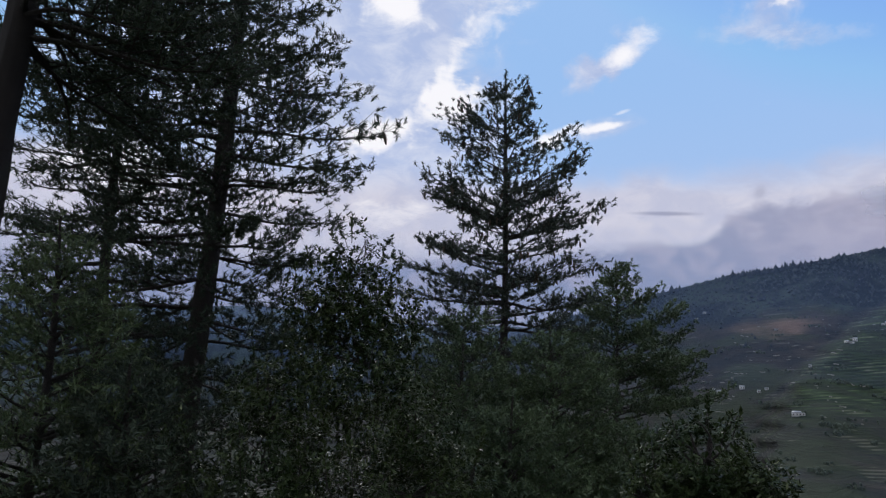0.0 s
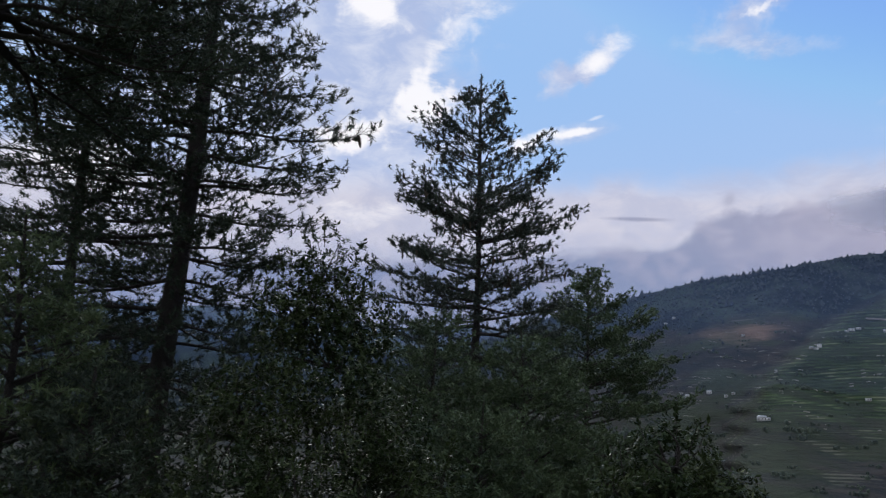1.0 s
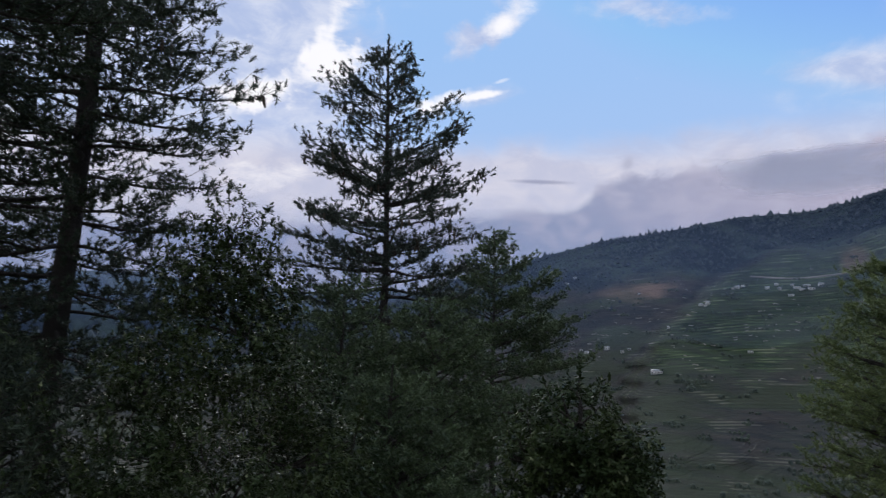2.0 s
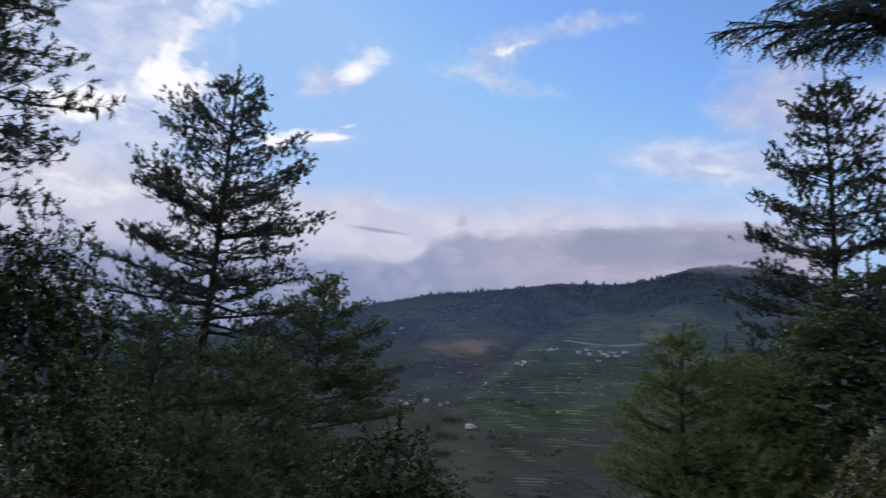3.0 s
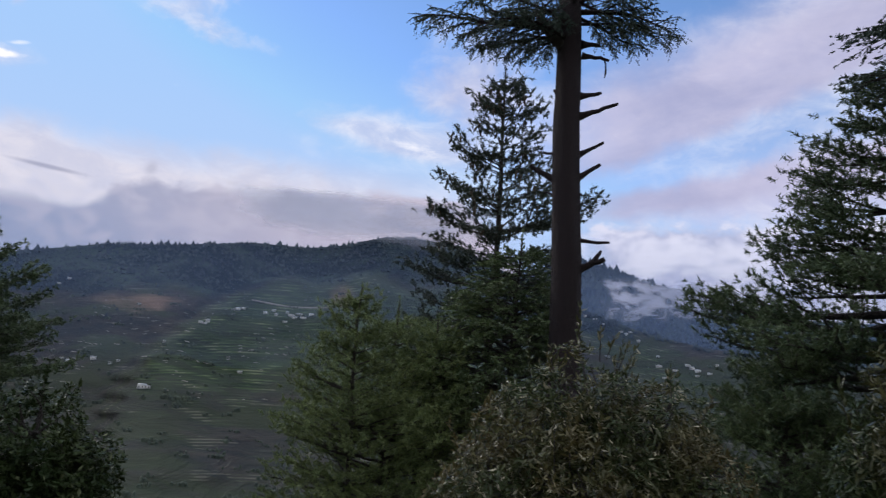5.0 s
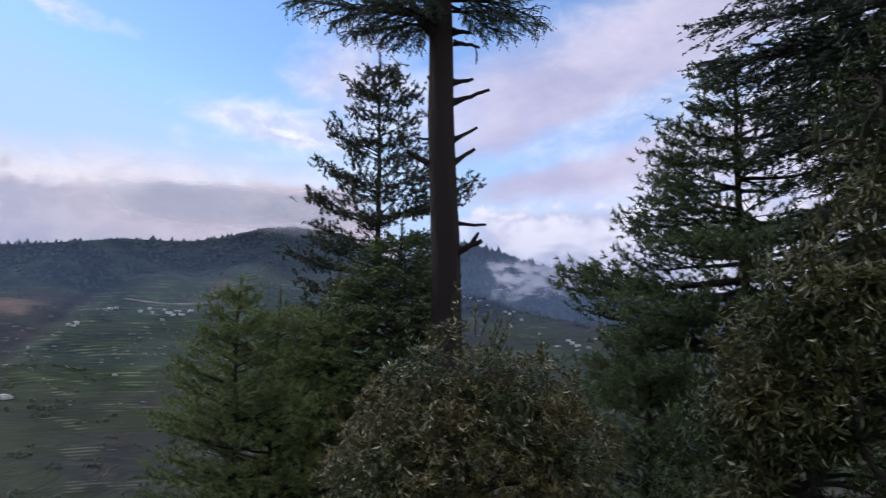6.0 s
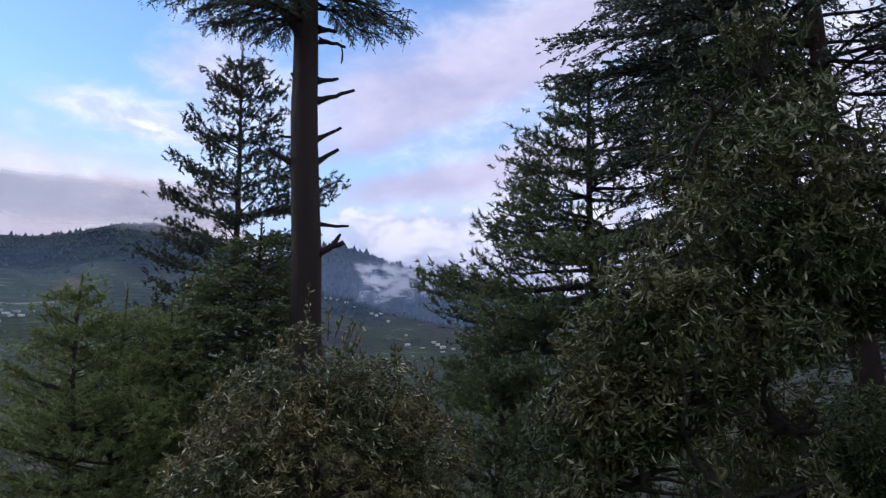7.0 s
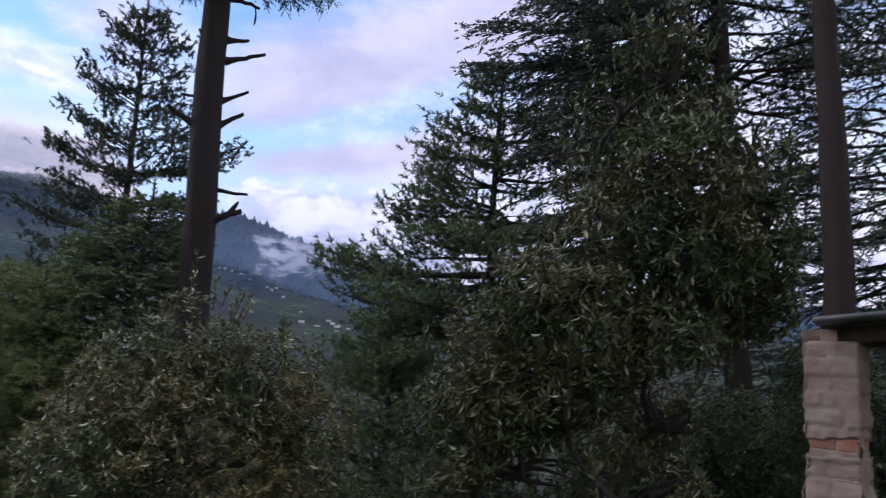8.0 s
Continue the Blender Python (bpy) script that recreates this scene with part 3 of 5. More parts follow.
def conifer(label, az_deg, dist, top, bare, girth, profile, foliage_mat, bark_mat, lean=(0, 0), gap=0.6, per=6, rise=(38, -4), droop=0.1, curl=0.15, needle=(34, 0.15, 0.017), style="pine", dense=1.0, inner=0.25,
            shoot=0.24, open_below=None, seed=1, cones=0, group="", category="conifer", keep=None, sparse=1.0, stout=1.0, tiers=False):
    """A conifer on the slope. top and bare: heights (world z) of its tip and of its lowest limbs; profile: (z, reach to the left, reach to the right) as
    seen from the terrace, with tiers=True one row for each whorl; lean: how far the tip stands off the base, to the right and away."""
    r = np.random.default_rng(seed)
    x, y, z0 = spot(az_deg, dist)
    right = np.array([math.cos(radians(az_deg)), -math.sin(radians(az_deg)), 0])
    away = np.array([math.sin(radians(az_deg)), math.cos(radians(az_deg)), 0])
    phi_r = math.atan2(right[1], right[0])
    tree = new("conifer_tree")
    tree.location = (x, y, z0)
    h = top - z0
    tagged(tree, label, category, group)
    offs = right * lean[0] + away * lean[1]

    def stem(z):
        f = np.clip((np.asarray(z) - z0) / h, 0, 1)
        sway = 0.05 * np.sin(f * 9 + seed)
        return np.multiply.outer(f, offs) + np.multiply.outer(sway, right) + np.multiply.outer(np.asarray(z) - z0, np.array([0, 0, 1.0]))

    zs = np.linspace(z0 - 0.3, top - 0.1, 26)
    f = np.clip((zs - z0) / h, 0, 1)
    tr = girth * (1 - f) ** 0.8 + 0.012 + girth * 0.5 * np.exp(-np.clip(zs - z0, 0, None) / 0.5)
    v, q = tube(stem(zs), tr, 12)
    v[:, :2] += r.normal(0, girth * 0.03, (len(v), 2))
    mesh_object("trunk", v, q, bark_mat, tree, True)
    prof = np.array(profile, float)
    prof = prof[np.argsort(prof[:, 0])]
    tp, td, ends, brush = [], [], [], []

    def grow(tip_z, phi, ln, f, thin=1.0):
        up = radians(rise[1] + (rise[0] - rise[1]) * f + r.uniform(-5, 5))
        dr, cu = droop * r.uniform(0.6, 1.3) * (1.2 - 0.7 * f), curl * r.uniform(0.7, 1.3)
        root_z = tip_z - ln * (math.tan(up) - dr + cu)
        root_z = min(root_z, top - 0.3)
        if root_z < z0 + 0.2:
            return
        limb, sprays, a, b = bough(r, stem(root_z), phi, ln, up, dr, cu, (0.012 + 0.016 * ln) * (1.25 - 0.5 * f) * stout, style, dense, inner, shoot)
        mesh_object("limb", *limb, bark_mat, tree, True)
        brush.extend(sprays)
        if thin < 1:
            some = [i for i in range(len(a)) if r.random() < thin]
            a, b = [a[i] for i in some] + a[-1:], [b[i] for i in some] + b[-1:]
        tp.extend(a)
        td.extend(b)
        ends.append(a[-1])

    levels = [tuple(p) for p in prof] if tiers else []
    if not tiers:
        z = bare
        while z < top - 0.25:
            levels.append((z + r.uniform(-0.2, 0.2) * gap, np.interp(z, prof[:, 0], prof[:, 1]), np.interp(z, prof[:, 0], prof[:, 2])))
            f = (z - bare) / (top - bare)
            z += gap * (1.2 - 0.5 * f) * r.uniform(0.8, 1.2)
    for z, left_reach, right_reach in levels:
        f = min(max((z - bare) / (top - bare), 0), 1)
        high = z > EYE + dist * 0.66  # above anything that is seen
        turn = r.uniform(-0.35, 0.35)
        for i in range(4 if high or max(left_reach, right_reach) < 0.5 else per):
            phi = phi_r + turn + i * 2 * math.pi / per + r.uniform(-0.28, 0.28) * (0.5 if i == 0 else 1)
            c = math.cos(phi - phi_r)
            zz = z + r.uniform(-0.5, 0.5) * gap * (0.3 if abs(c) > 0.85 else 0.8)
            if keep and not keep(c, zz, r):
                continue
            reach, mean = (right_reach if c > 0 else left_reach), 0.5 * (left_reach + right_reach)
            ln = abs(c) ** 0.7 * reach + (1 - abs(c) ** 0.7) * mean
            ln *= r.uniform(0.92, 1.04) if tiers and abs(c) > 0.85 else r.triangular(0.55, 0.95, 1.08)
            if ln < 0.12:
                continue
            thin = 0.3 if high else sparse if c > 0.1 else 1.0
            if open_below and z < open_below:
                thin *= 0.75
            grow(zz, phi, ln, f, thin)
    for zz in np.arange(top - 0.8, top + 0.02, 0.12):
        tp.append(stem(zz))
        td.append(np.array([0, 0, 1.0]) + r.normal(0, 0.3, 3))
    if style == "pine":
        v, t = tufts(r, np.array(tp), np.array(td), *needle)
    else:
        v, t = fingers(r, np.array(tp), np.array(td), *needle, 0.28)
    tagged(mesh_object("crown", v, t, foliage_mat, tree), kind="stuff")
    tagged(mesh_object("brushwood", *joined(brush), bark_mat, tree), kind="stuff")
    if cones:
        cone = cone_mesh()
        ends = [e for e in ends if e[2] > (bare - z0) + 0.35 * (top - bare)]
        r.shuffle(ends)
        for e in ends[:cones]:
            for _ in range(r.integers(1, 4)):
                c = new("cone", cone)
                c.parent = tree
                c.location = e + r.normal(0, 0.09, 3) - np.array([0, 0, 0.06])
                c.rotation_euler = (r.normal(0, 0.25), r.normal(0, 0.25), r.uniform(0, 6))
                c.scale = (1.3, 1.3, r.uniform(0.9, 1.35))
    return tree


CONE = []


def cone_mesh():
    """A hanging pine cone, long and scaly."""
    if not CONE:
        n, sides = 9, 6
        v, fcs = [], []
        for i in range(n):
            t = i / (n - 1)
            rad = 0.026 * math.sin(math.pi * (0.12 + 0.85 * t)) ** 0.6 * (1.12 if i % 2 else 0.88)
            for j in range(sides):
                a = (j + 0.5 * (i % 2)) * 2 * math.pi / sides
                v.append((rad * math.cos(a), rad * math.sin(a), -0.2 * t))
        for i in range(n - 1):
            for j in range(sides):
                fcs.append((i * sides + j, i * sides + (j + 1) % sides, (i + 1) * sides + (j + 1) % sides, (i + 1) * sides + j))
        me = bpy.data.meshes.new("cone")
        me.from_pydata(v, [], fcs)
        me.materials.append(M_CONE)
        CONE.append(me)
    return CONE[0]


def leaves(r, pos, way, size, slim=(0.11, 0.17)):
    """Small folded leaves: two halves of a pointed blade that meet at the midrib."""
    n = len(pos)
    d = way / (np.linalg.norm(way, axis=1)[:, None] + 1e-9)
    s = np.cross(d, r.normal(0, 0.55, (n, 3)) + [0, 0, 1.0])
    s /= np.linalg.norm(s, axis=1)[:, None] + 1e-9
    nn = np.cross(d, s)
    ln = size * r.uniform(0.6, 1.25, (n, 1))
    w = ln * r.uniform(*slim, (n, 1))
    mid = pos + d * ln * 0.5
    v = np.stack([pos, mid + s * w + nn * w * 0.35, pos + d * ln - nn * ln * 0.12, mid - s * w + nn * w * 0.35], 1).reshape(-1, 3)
    k = np.arange(n)[:, None] * 4
    t = np.concatenate([k + [[0, 1, 2]], k + [[0, 2, 3]]], 0)
    return v, t


def broadleaf(label, az_deg, dist, lobes, leaf_mat, count, size, seed, shoots=30, trunk=0.09, category="oak tree", gaps=0.3, shoot_len=0.5, group="", slim=(0.11, 0.17)):
    """A bushy broad-leaved tree. lobes: (right, up, away, half width, half height) of its leafy masses about the line of sight, with
    up as world height."""
    r = np.random.default_rng(seed)
    x, y, z0 = spot(az_deg, dist)
    right = np.array([math.cos(radians(az_deg)), -math.sin(radians(az_deg)), 0])
    away = np.array([math.sin(radians(az_deg)), math.cos(radians(az_deg)), 0])
    tree = new("broadleaf_tree")
    tree.location = (x, y, z0)
    tagged(tree, label, category, group)
    base = np.zeros(3)
    up = np.array([0, 0, 1.0])
    lobes = [(right * a + away * c + up * (b - z0), w, hh) for a, b, c, w, hh in lobes]
    area = np.array([w * w * 0.6 + w * hh + 0.25 for _, w, hh in lobes])
    # stem and limbs
    low = min(c[2] for c, _, _ in lobes)
    fork = np.array([0, 0, max(0.3, low * 0.45)])
    s = np.linspace(0, 1, 6)
    v, q = tube(base - up * 0.3 + (fork + up * 0.3) * s[:, None], trunk * (1.5 - 0.5 * s), 9)
    mesh_object("trunk", v, q, M_BARK, tree, True)
    brush = []
    for c, w, hh in lobes:
        lower = [o for o, _, _ in lobes if o[2] < c[2] - 0.15] + [fork]
        start = min(lower, key=lambda o: np.linalg.norm((c - o) * [1, 1, 0.6]))
        bend = r.normal(0, 0.12, 3)
        path = start + (c - start) * s[:, None] + bend * np.sin(s * math.pi)[:, None]
        thick = trunk * (0.75 if start is fork else 0.26)
        mesh_object("limb", *tube(path, thick * (1 - 0.55 * s), 6), M_BARK, tree, True)
        for _ in range(9):
            d = r.normal(0, 1, 3)
            d[2] = abs(d[2]) * 0.8
            d /= np.linalg.norm(d)
            e = c + d * np.array([w, w, hh]) * 0.85
            brush.append(tube(path[4] + (e - path[4]) * s[:, None] + r.normal(0, 0.06, 3) * np.sin(s * 3.1)[:, None], trunk * 0.22 * (1 - 0.8 * s) + 0.002, 4))
    tagged(mesh_object("brushwood", *joined(brush), M_BARK, tree), kind="stuff")
    pos, way = [], []
    for (c, w, hh), k in zip(lobes, area / area.sum()):
        n = int(count * k / 7)
        d = r.normal(0, 1, (n, 3))
        d /= np.linalg.norm(d, axis=1)[:, None]
        rad = np.where(r.random((n, 1)) < 0.3, r.random((n, 1)) ** 0.5 * 0.8, 1.0 - 0.4 * r.random((n, 1)) ** 1.6)
        bumpy = 1 + 0.16 * wave(d[:, 0] * 4 + c[0], d[:, 1] * 4 + d[:, 2] * 5, seed, 3)[:, None]
        p = c + d * rad * bumpy * np.array([w, w, hh])
        thin = wave(p[:, 0] * 3.2, p[:, 2] * 3.6 + p[:, 1] * 2.5, seed + 3, 3)
        ok = thin > -1 + gaps * 1.6
        p, d = p[ok], d[ok]
        m = len(p)
        sprig = d + r.normal(0, 0.5, (m, 3)) + [0, 0, 0.45]
        sprig /= np.linalg.norm(sprig, axis=1)[:, None]
        # rosettes: leaves radiate from the end of each sprig
        p7 = np.repeat(p, 7, 0) + np.repeat(sprig, 7, 0) * (np.tile(np.arange(7), m) * size * 0.1)[:, None]
        e1 = np.cross(sprig, r.normal(0, 1, (m, 3)))
        e1 /= np.linalg.norm(e1, axis=1)[:, None]
        e2 = np.cross(sprig, e1)
        turn = np.tile(np.arange(7) * 2.4, m)[:, None] + r.normal(0, 0.25, (m * 7, 1))
        out = np.cos(turn) * np.repeat(e1, 7, 0) + np.sin(turn) * np.repeat(e2, 7, 0)
        pos.append(p7)
        way.append(np.repeat(sprig, 7, 0) * r.uniform(0.1, 0.7, (m * 7, 1)) + out - [0, 0, 0.25] + r.normal(0, 0.12, (m * 7, 3)))
    twigs = []
    for i in range(shoots):
        c, w, hh = lobes[r.choice(len(lobes), p=area / area.sum())]
        d = r.normal(0, 1, 3)
        d[2] = abs(d[2]) + 0.3
        d /= np.linalg.norm(d)
        a = c + d * np.array([w, w, hh]) * 0.95
        g2 = d * 0.45 + up + r.normal(0, 0.18, 3)
        ln = shoot_len * r.uniform(0.4, 1.1)
        g2 *= ln / np.linalg.norm(g2)
        twigs.append(tube(a + g2 * np.linspace(-0.5, 1, 4)[:, None], 0.006 * np.array([1.2, 1, 0.7, 0.3]), 3))
        m = int(ln / size * 5) + 3
        u = r.random((m, 1))
        pos.append(a + g2 * u)
        way.append(g2 / ln * 0.8 + r.normal(0, 0.55, (m, 3)))
    if twigs:
        v, q = joined(twigs)
        tagged(mesh_object("new_growth", v, q, M_BARK, tree), kind="stuff")
    v, t = leaves(r, np.concatenate(pos), np.concatenate(way), size, slim)
    tagged(mesh_object("crown", v, t, leaf_mat, tree), kind="stuff")
    return tree


def at_el(d, e):
    return EYE + d * math.tan(radians(e))


# pines to the left
conifer("tall old pine with dense dark boughs", -18.9, 15, 15.5, 0.8, 0.27, [(0.6, 2.2, 2.0), (1.4, 2.6, 2.0), (2.2, 3.0, 2.2), (3.1, 3.2, 2.3), (4.0, 3.3, 2.4), (4.95, 3.3, 2.75), (5.6, 3.3, 2.0), (6.45, 3.4, 3.35), (7.0, 3.3, 1.6), (7.65, 3.3, 2.6), (8.2, 3.2, 1.4), (8.9, 3.1, 2.35), (9.6, 3.0, 1.7), (10.3, 2.7, 2.0), (11.2, 2.4, 1.8), (12.2, 2.0, 1.6), (13.4, 1.5, 1.3), (14.6, 0.8, 0.8)],
        M_PINE, M_BARK, lean=(0.75, 0), tiers=True, gap=0.45, per=7, rise=(22, -8), droop=0.16, curl=0.12, needle=(25, 0.115, 0.021), dense=1.35, shoot=0.25, inner=0.25, stout=0.65, seed=3, cones=6, group="tall pines")
conifer("tall dark pine with a thick bare trunk", -33.2, 9.5, 12.0, 4.9, 0.30, [(4.0, 1.6, 2.0), (5.0, 2.4, 3.0), (6.0, 2.8, 3.6), (7.0, 2.8, 3.4), (9, 2.6, 2.6), (12, 0.2, 0.2)], M_PINE, M_BARK, lean=(0.4, 0), gap=0.42, per=8, rise=(20, -6), droop=0.2, curl=0.08, needle=(20, 0.1, 0.018), dense=1.5, shoot=0.24, inner=0.2, stout=0.65, keep=lambda c, z, r: c > -0.3, seed=8, group="tall pines")
conifer("dense dark pine among taller pines", -24.5, 18.5, 14.0, 0.5, 0.18, [(-2, 2.4, 2.4), (2, 2.8, 2.6), (5, 3.0, 2.8), (8, 3.0, 2.8), (10, 2.6, 2.4), (14, 0.2, 0.2)], M_PINE, M_BARK, gap=0.95, per=6, droop=0.2, curl=0.1, needle=(22, 0.13, 0.021), shoot=0.3, rise=(24, -6), dense=1.1, seed=12, group="tall pines")
conifer("young bright green pine below taller ones", -27.5, 12, 4.0, -3.0, 0.1, [(-3, 2.2, 2.4), (1, 1.8, 1.9), (2.6, 0.9, 1.0), (4.0, 0.1, 0.1)], M_GREENPINE, M_BARK, gap=0.42, per=7, needle=(14, 0.13, 0.026), dense=1.15, seed=14, group="young pines")
conifer("young dark pine in the shade of the old ones", -22.0, 11, 1.9, -3.0, 0.1, [(-3, 2.0, 1.9), (0, 1.8, 1.7), (1.9, 0.2, 0.2)], M_PINE, M_BARK, gap=0.42, per=7, needle=(14, 0.13, 0.026), dense=1.15, seed=15, group="young pines")
# the pine in the open
conifer("open-grown blue pine with drooping cones", 4.6, 23, 11.9, 1.2, 0.2, [(1.6, 2.9, 2.6), (2.6, 3.0, 2.6), (3.5, 3.1, 2.6), (4.4, 3.2, 2.8), (4.9, 2.4, 1.6), (5.45, 3.2, 2.7), (6.2, 2.6, 2.1), (6.7, 1.2, 1.5), (7.3, 1.5, 2.95), (7.75, 2.7, 1.2), (8.25, 2.85, 2.0), (8.85, 1.3, 2.5), (9.7, 1.4, 2.15), (10.0, 2.1, 0.9), (10.65, 1.45, 0.9), (11.2, 0.5, 0.8)], M_BLUEPINE, M_BARK,
        tiers=True, gap=0.4, per=7, rise=(40, -11), droop=0.12, curl=0.16, needle=(24, 0.118, 0.0275), inner=0.32, stout=0.85, open_below=5.8, shoot=0.24, dense=1.3, seed=21, cones=75, lean=(0.1, 0), group="blue pines")
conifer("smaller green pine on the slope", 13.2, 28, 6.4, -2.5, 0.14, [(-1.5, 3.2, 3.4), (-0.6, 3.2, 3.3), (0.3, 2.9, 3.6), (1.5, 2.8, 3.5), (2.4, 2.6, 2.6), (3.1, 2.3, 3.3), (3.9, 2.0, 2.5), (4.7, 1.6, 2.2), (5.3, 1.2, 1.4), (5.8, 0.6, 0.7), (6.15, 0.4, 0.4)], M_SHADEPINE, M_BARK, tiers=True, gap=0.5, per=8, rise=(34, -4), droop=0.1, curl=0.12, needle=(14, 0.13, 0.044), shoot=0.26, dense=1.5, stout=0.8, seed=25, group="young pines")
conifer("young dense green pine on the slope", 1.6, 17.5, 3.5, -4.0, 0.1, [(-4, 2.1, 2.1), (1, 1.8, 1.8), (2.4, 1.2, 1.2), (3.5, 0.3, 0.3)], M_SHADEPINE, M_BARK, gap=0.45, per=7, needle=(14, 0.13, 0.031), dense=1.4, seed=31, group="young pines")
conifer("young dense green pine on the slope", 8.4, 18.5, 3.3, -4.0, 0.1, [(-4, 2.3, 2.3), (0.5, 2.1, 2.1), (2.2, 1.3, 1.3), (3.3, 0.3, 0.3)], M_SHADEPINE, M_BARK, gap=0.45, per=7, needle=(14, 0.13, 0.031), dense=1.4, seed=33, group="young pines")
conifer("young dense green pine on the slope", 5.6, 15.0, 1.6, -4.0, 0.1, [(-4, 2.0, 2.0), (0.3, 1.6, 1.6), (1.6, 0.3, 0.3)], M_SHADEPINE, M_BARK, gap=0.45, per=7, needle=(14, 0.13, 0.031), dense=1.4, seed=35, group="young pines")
# young pines in the middle
conifer("young light green pine with layered boughs", 40.5, 14.8, 3.7, -3.5, 0.07, [(-4, 1.7, 1.6), (0.5, 1.6, 1.5), (1.6, 1.3, 1.2), (2.8, 0.6, 0.6), (3.7, 0.1, 0.1)], M_YOUNG, M_BARK, gap=0.4, per=7, rise=(26, -4), droop=0.05, curl=0.1, needle=(26, 0.11, 0.0145), shoot=0.24, dense=1.2, seed=41, group="young pines")
conifer("young light green pine with layered boughs", 43.2, 15.6, 3.6, -3.5, 0.07, [(-4, 1.7, 1.8), (0.5, 1.6, 1.7), (2.0, 1.1, 1.2), (3.6, 0.1, 0.1)], M_YOUNG, M_BARK, gap=0.4, per=7, rise=(26, -4), droop=0.05, curl=0.1, needle=(26, 0.11, 0.0145), shoot=0.24, dense=1.2, seed=43, group="young pines")
conifer("open-topped blue pine with drooping cones", 50.2, 19.8, 10.95, 2.0, 0.16, [(2.6, 2.2, 2.1), (3.4, 2.2, 2.0), (4.2, 2.0, 1.9), (5.05, 2.45, 2.0), (5.7, 1.6, 1.9), (6.55, 1.85, 1.8), (7.0, 1.0, 2.5), (7.5, 1.5, 1.3), (8.1, 0.9, 1.5), (8.6, 1.35, 1.0), (9.2, 0.7, 1.15), (9.8, 0.6, 1.0), (10.1, 0.95, 0.5), (10.5, 0.35, 0.45)], M_BLUEPINE, M_BARK,
        tiers=True, lean=(0.1, 0), gap=0.35, per=7, rise=(38, -9), droop=0.1, curl=0.17, needle=(22, 0.108, 0.027), inner=0.3, stout=0.85, shoot=0.24, dense=1.4, seed=52, cones=50, group="blue pines")
conifer("dense green cedar below the pine", 52.4, 17.3, 5.5, -3.0, 0.13, [(-3, 3.4, 2.2), (1.0, 3.2, 1.8), (2.6, 2.6, 1.5), (4.0, 1.4, 1.0), (5.5, 0.1, 0.1)], M_GREENPINE, M_BARK, gap=0.33, per=8, rise=(30, 2), droop=0.2, curl=0.0, style="cedar", needle=(11, 0.1, 0.046), shoot=0.15, dense=1.7, seed=55, group="cedars")
conifer("young green pine beside the cedar", 46.6, 16.2, 3.3, -3.5, 0.08, [(-4, 1.8, 1.8), (0.5, 1.7, 1.7), (2.0, 1.1, 1.2), (3.3, 0.1, 0.1)], M_YOUNG, M_BARK, gap=0.45, per=6, rise=(26, -4), droop=0.08, curl=0.1, needle=(20, 0.12, 0.018), dense=1.1, seed=47, group="young pines")
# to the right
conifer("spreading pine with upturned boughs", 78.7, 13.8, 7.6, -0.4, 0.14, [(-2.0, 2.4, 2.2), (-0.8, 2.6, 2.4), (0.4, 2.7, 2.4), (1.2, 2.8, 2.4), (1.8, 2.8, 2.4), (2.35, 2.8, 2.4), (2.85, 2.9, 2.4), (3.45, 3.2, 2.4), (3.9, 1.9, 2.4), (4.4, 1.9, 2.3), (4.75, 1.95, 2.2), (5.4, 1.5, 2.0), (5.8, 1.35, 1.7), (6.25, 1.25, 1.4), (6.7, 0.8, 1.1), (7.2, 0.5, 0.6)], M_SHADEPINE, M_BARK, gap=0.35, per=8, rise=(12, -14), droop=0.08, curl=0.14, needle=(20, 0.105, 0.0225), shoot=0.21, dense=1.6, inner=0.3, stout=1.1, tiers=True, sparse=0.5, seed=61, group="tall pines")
conifer("green pine low on the bank", 71.5, 12.4, 2.7, -3.5, 0.1, [(-4, 2.0, 2.0), (0.5, 1.9, 1.9), (1.8, 1.2, 1.2), (2.7, 0.2, 0.2)], M_GREENPINE, M_BARK, gap=0.42, per=7, rise=(30, 4), droop=0.1, curl=0.12, needle=(20, 0.12, 0.017), dense=1.2, seed=63, group="young pines")
conifer("great dark cedar with flat layered boughs", 98.0, 12.65, 14.5, 3.4, 0.25, [(2.5, 3.0, 2.2), (5.0, 3.4, 2.6), (6.5, 3.8, 2.8), (8, 4.0, 3.0), (11, 3.3, 2.6), (14.5, 0.3, 0.3)], M_CEDAR, M_REDBARK, lean=(-1.0, 0), gap=0.45, per=10, rise=(22, 4), droop=0.16, curl=-0.02, style="cedar",
        needle=(12, 0.085, 0.037), shoot=0.13, dense=1.6, seed=71, group="cedars", keep=lambda c, z, r: c < 0.0 or r.random() < 0.3, sparse=0.3, stout=0.8)
conifer("cedar with a straight reddish bare trunk", 103.35, 8.62, 12.0, 6.6, 0.19, [(5, 1.2, 1.6), (8, 2.2, 2.2), (12, 0.2, 0.2)], M_CEDAR, M_REDBARK, gap=0.6, per=5, rise=(10, -8), droop=0.15, curl=0.0, style="cedar", needle=(16, 0.07, 0.024), shoot=0.16, stout=0.5, seed=74, group="cedars")
conifer("thin open cedar behind the straight trunk", 106.5, 14.0, 11.0, 1.5, 0.12, [(1, 2.0, 2.0), (4, 2.8, 2.8), (8, 2.4, 2.2), (11, 0.2, 0.2)], M_CEDAR, M_BARK, gap=0.5, per=6, rise=(26, -6), droop=0.2, curl=0.0, style="cedar", needle=(12, 0.09, 0.037), shoot=0.17, stout=0.7, dense=1.2, keep=lambda c, z, r: c < 0.35, seed=77, group="cedars")

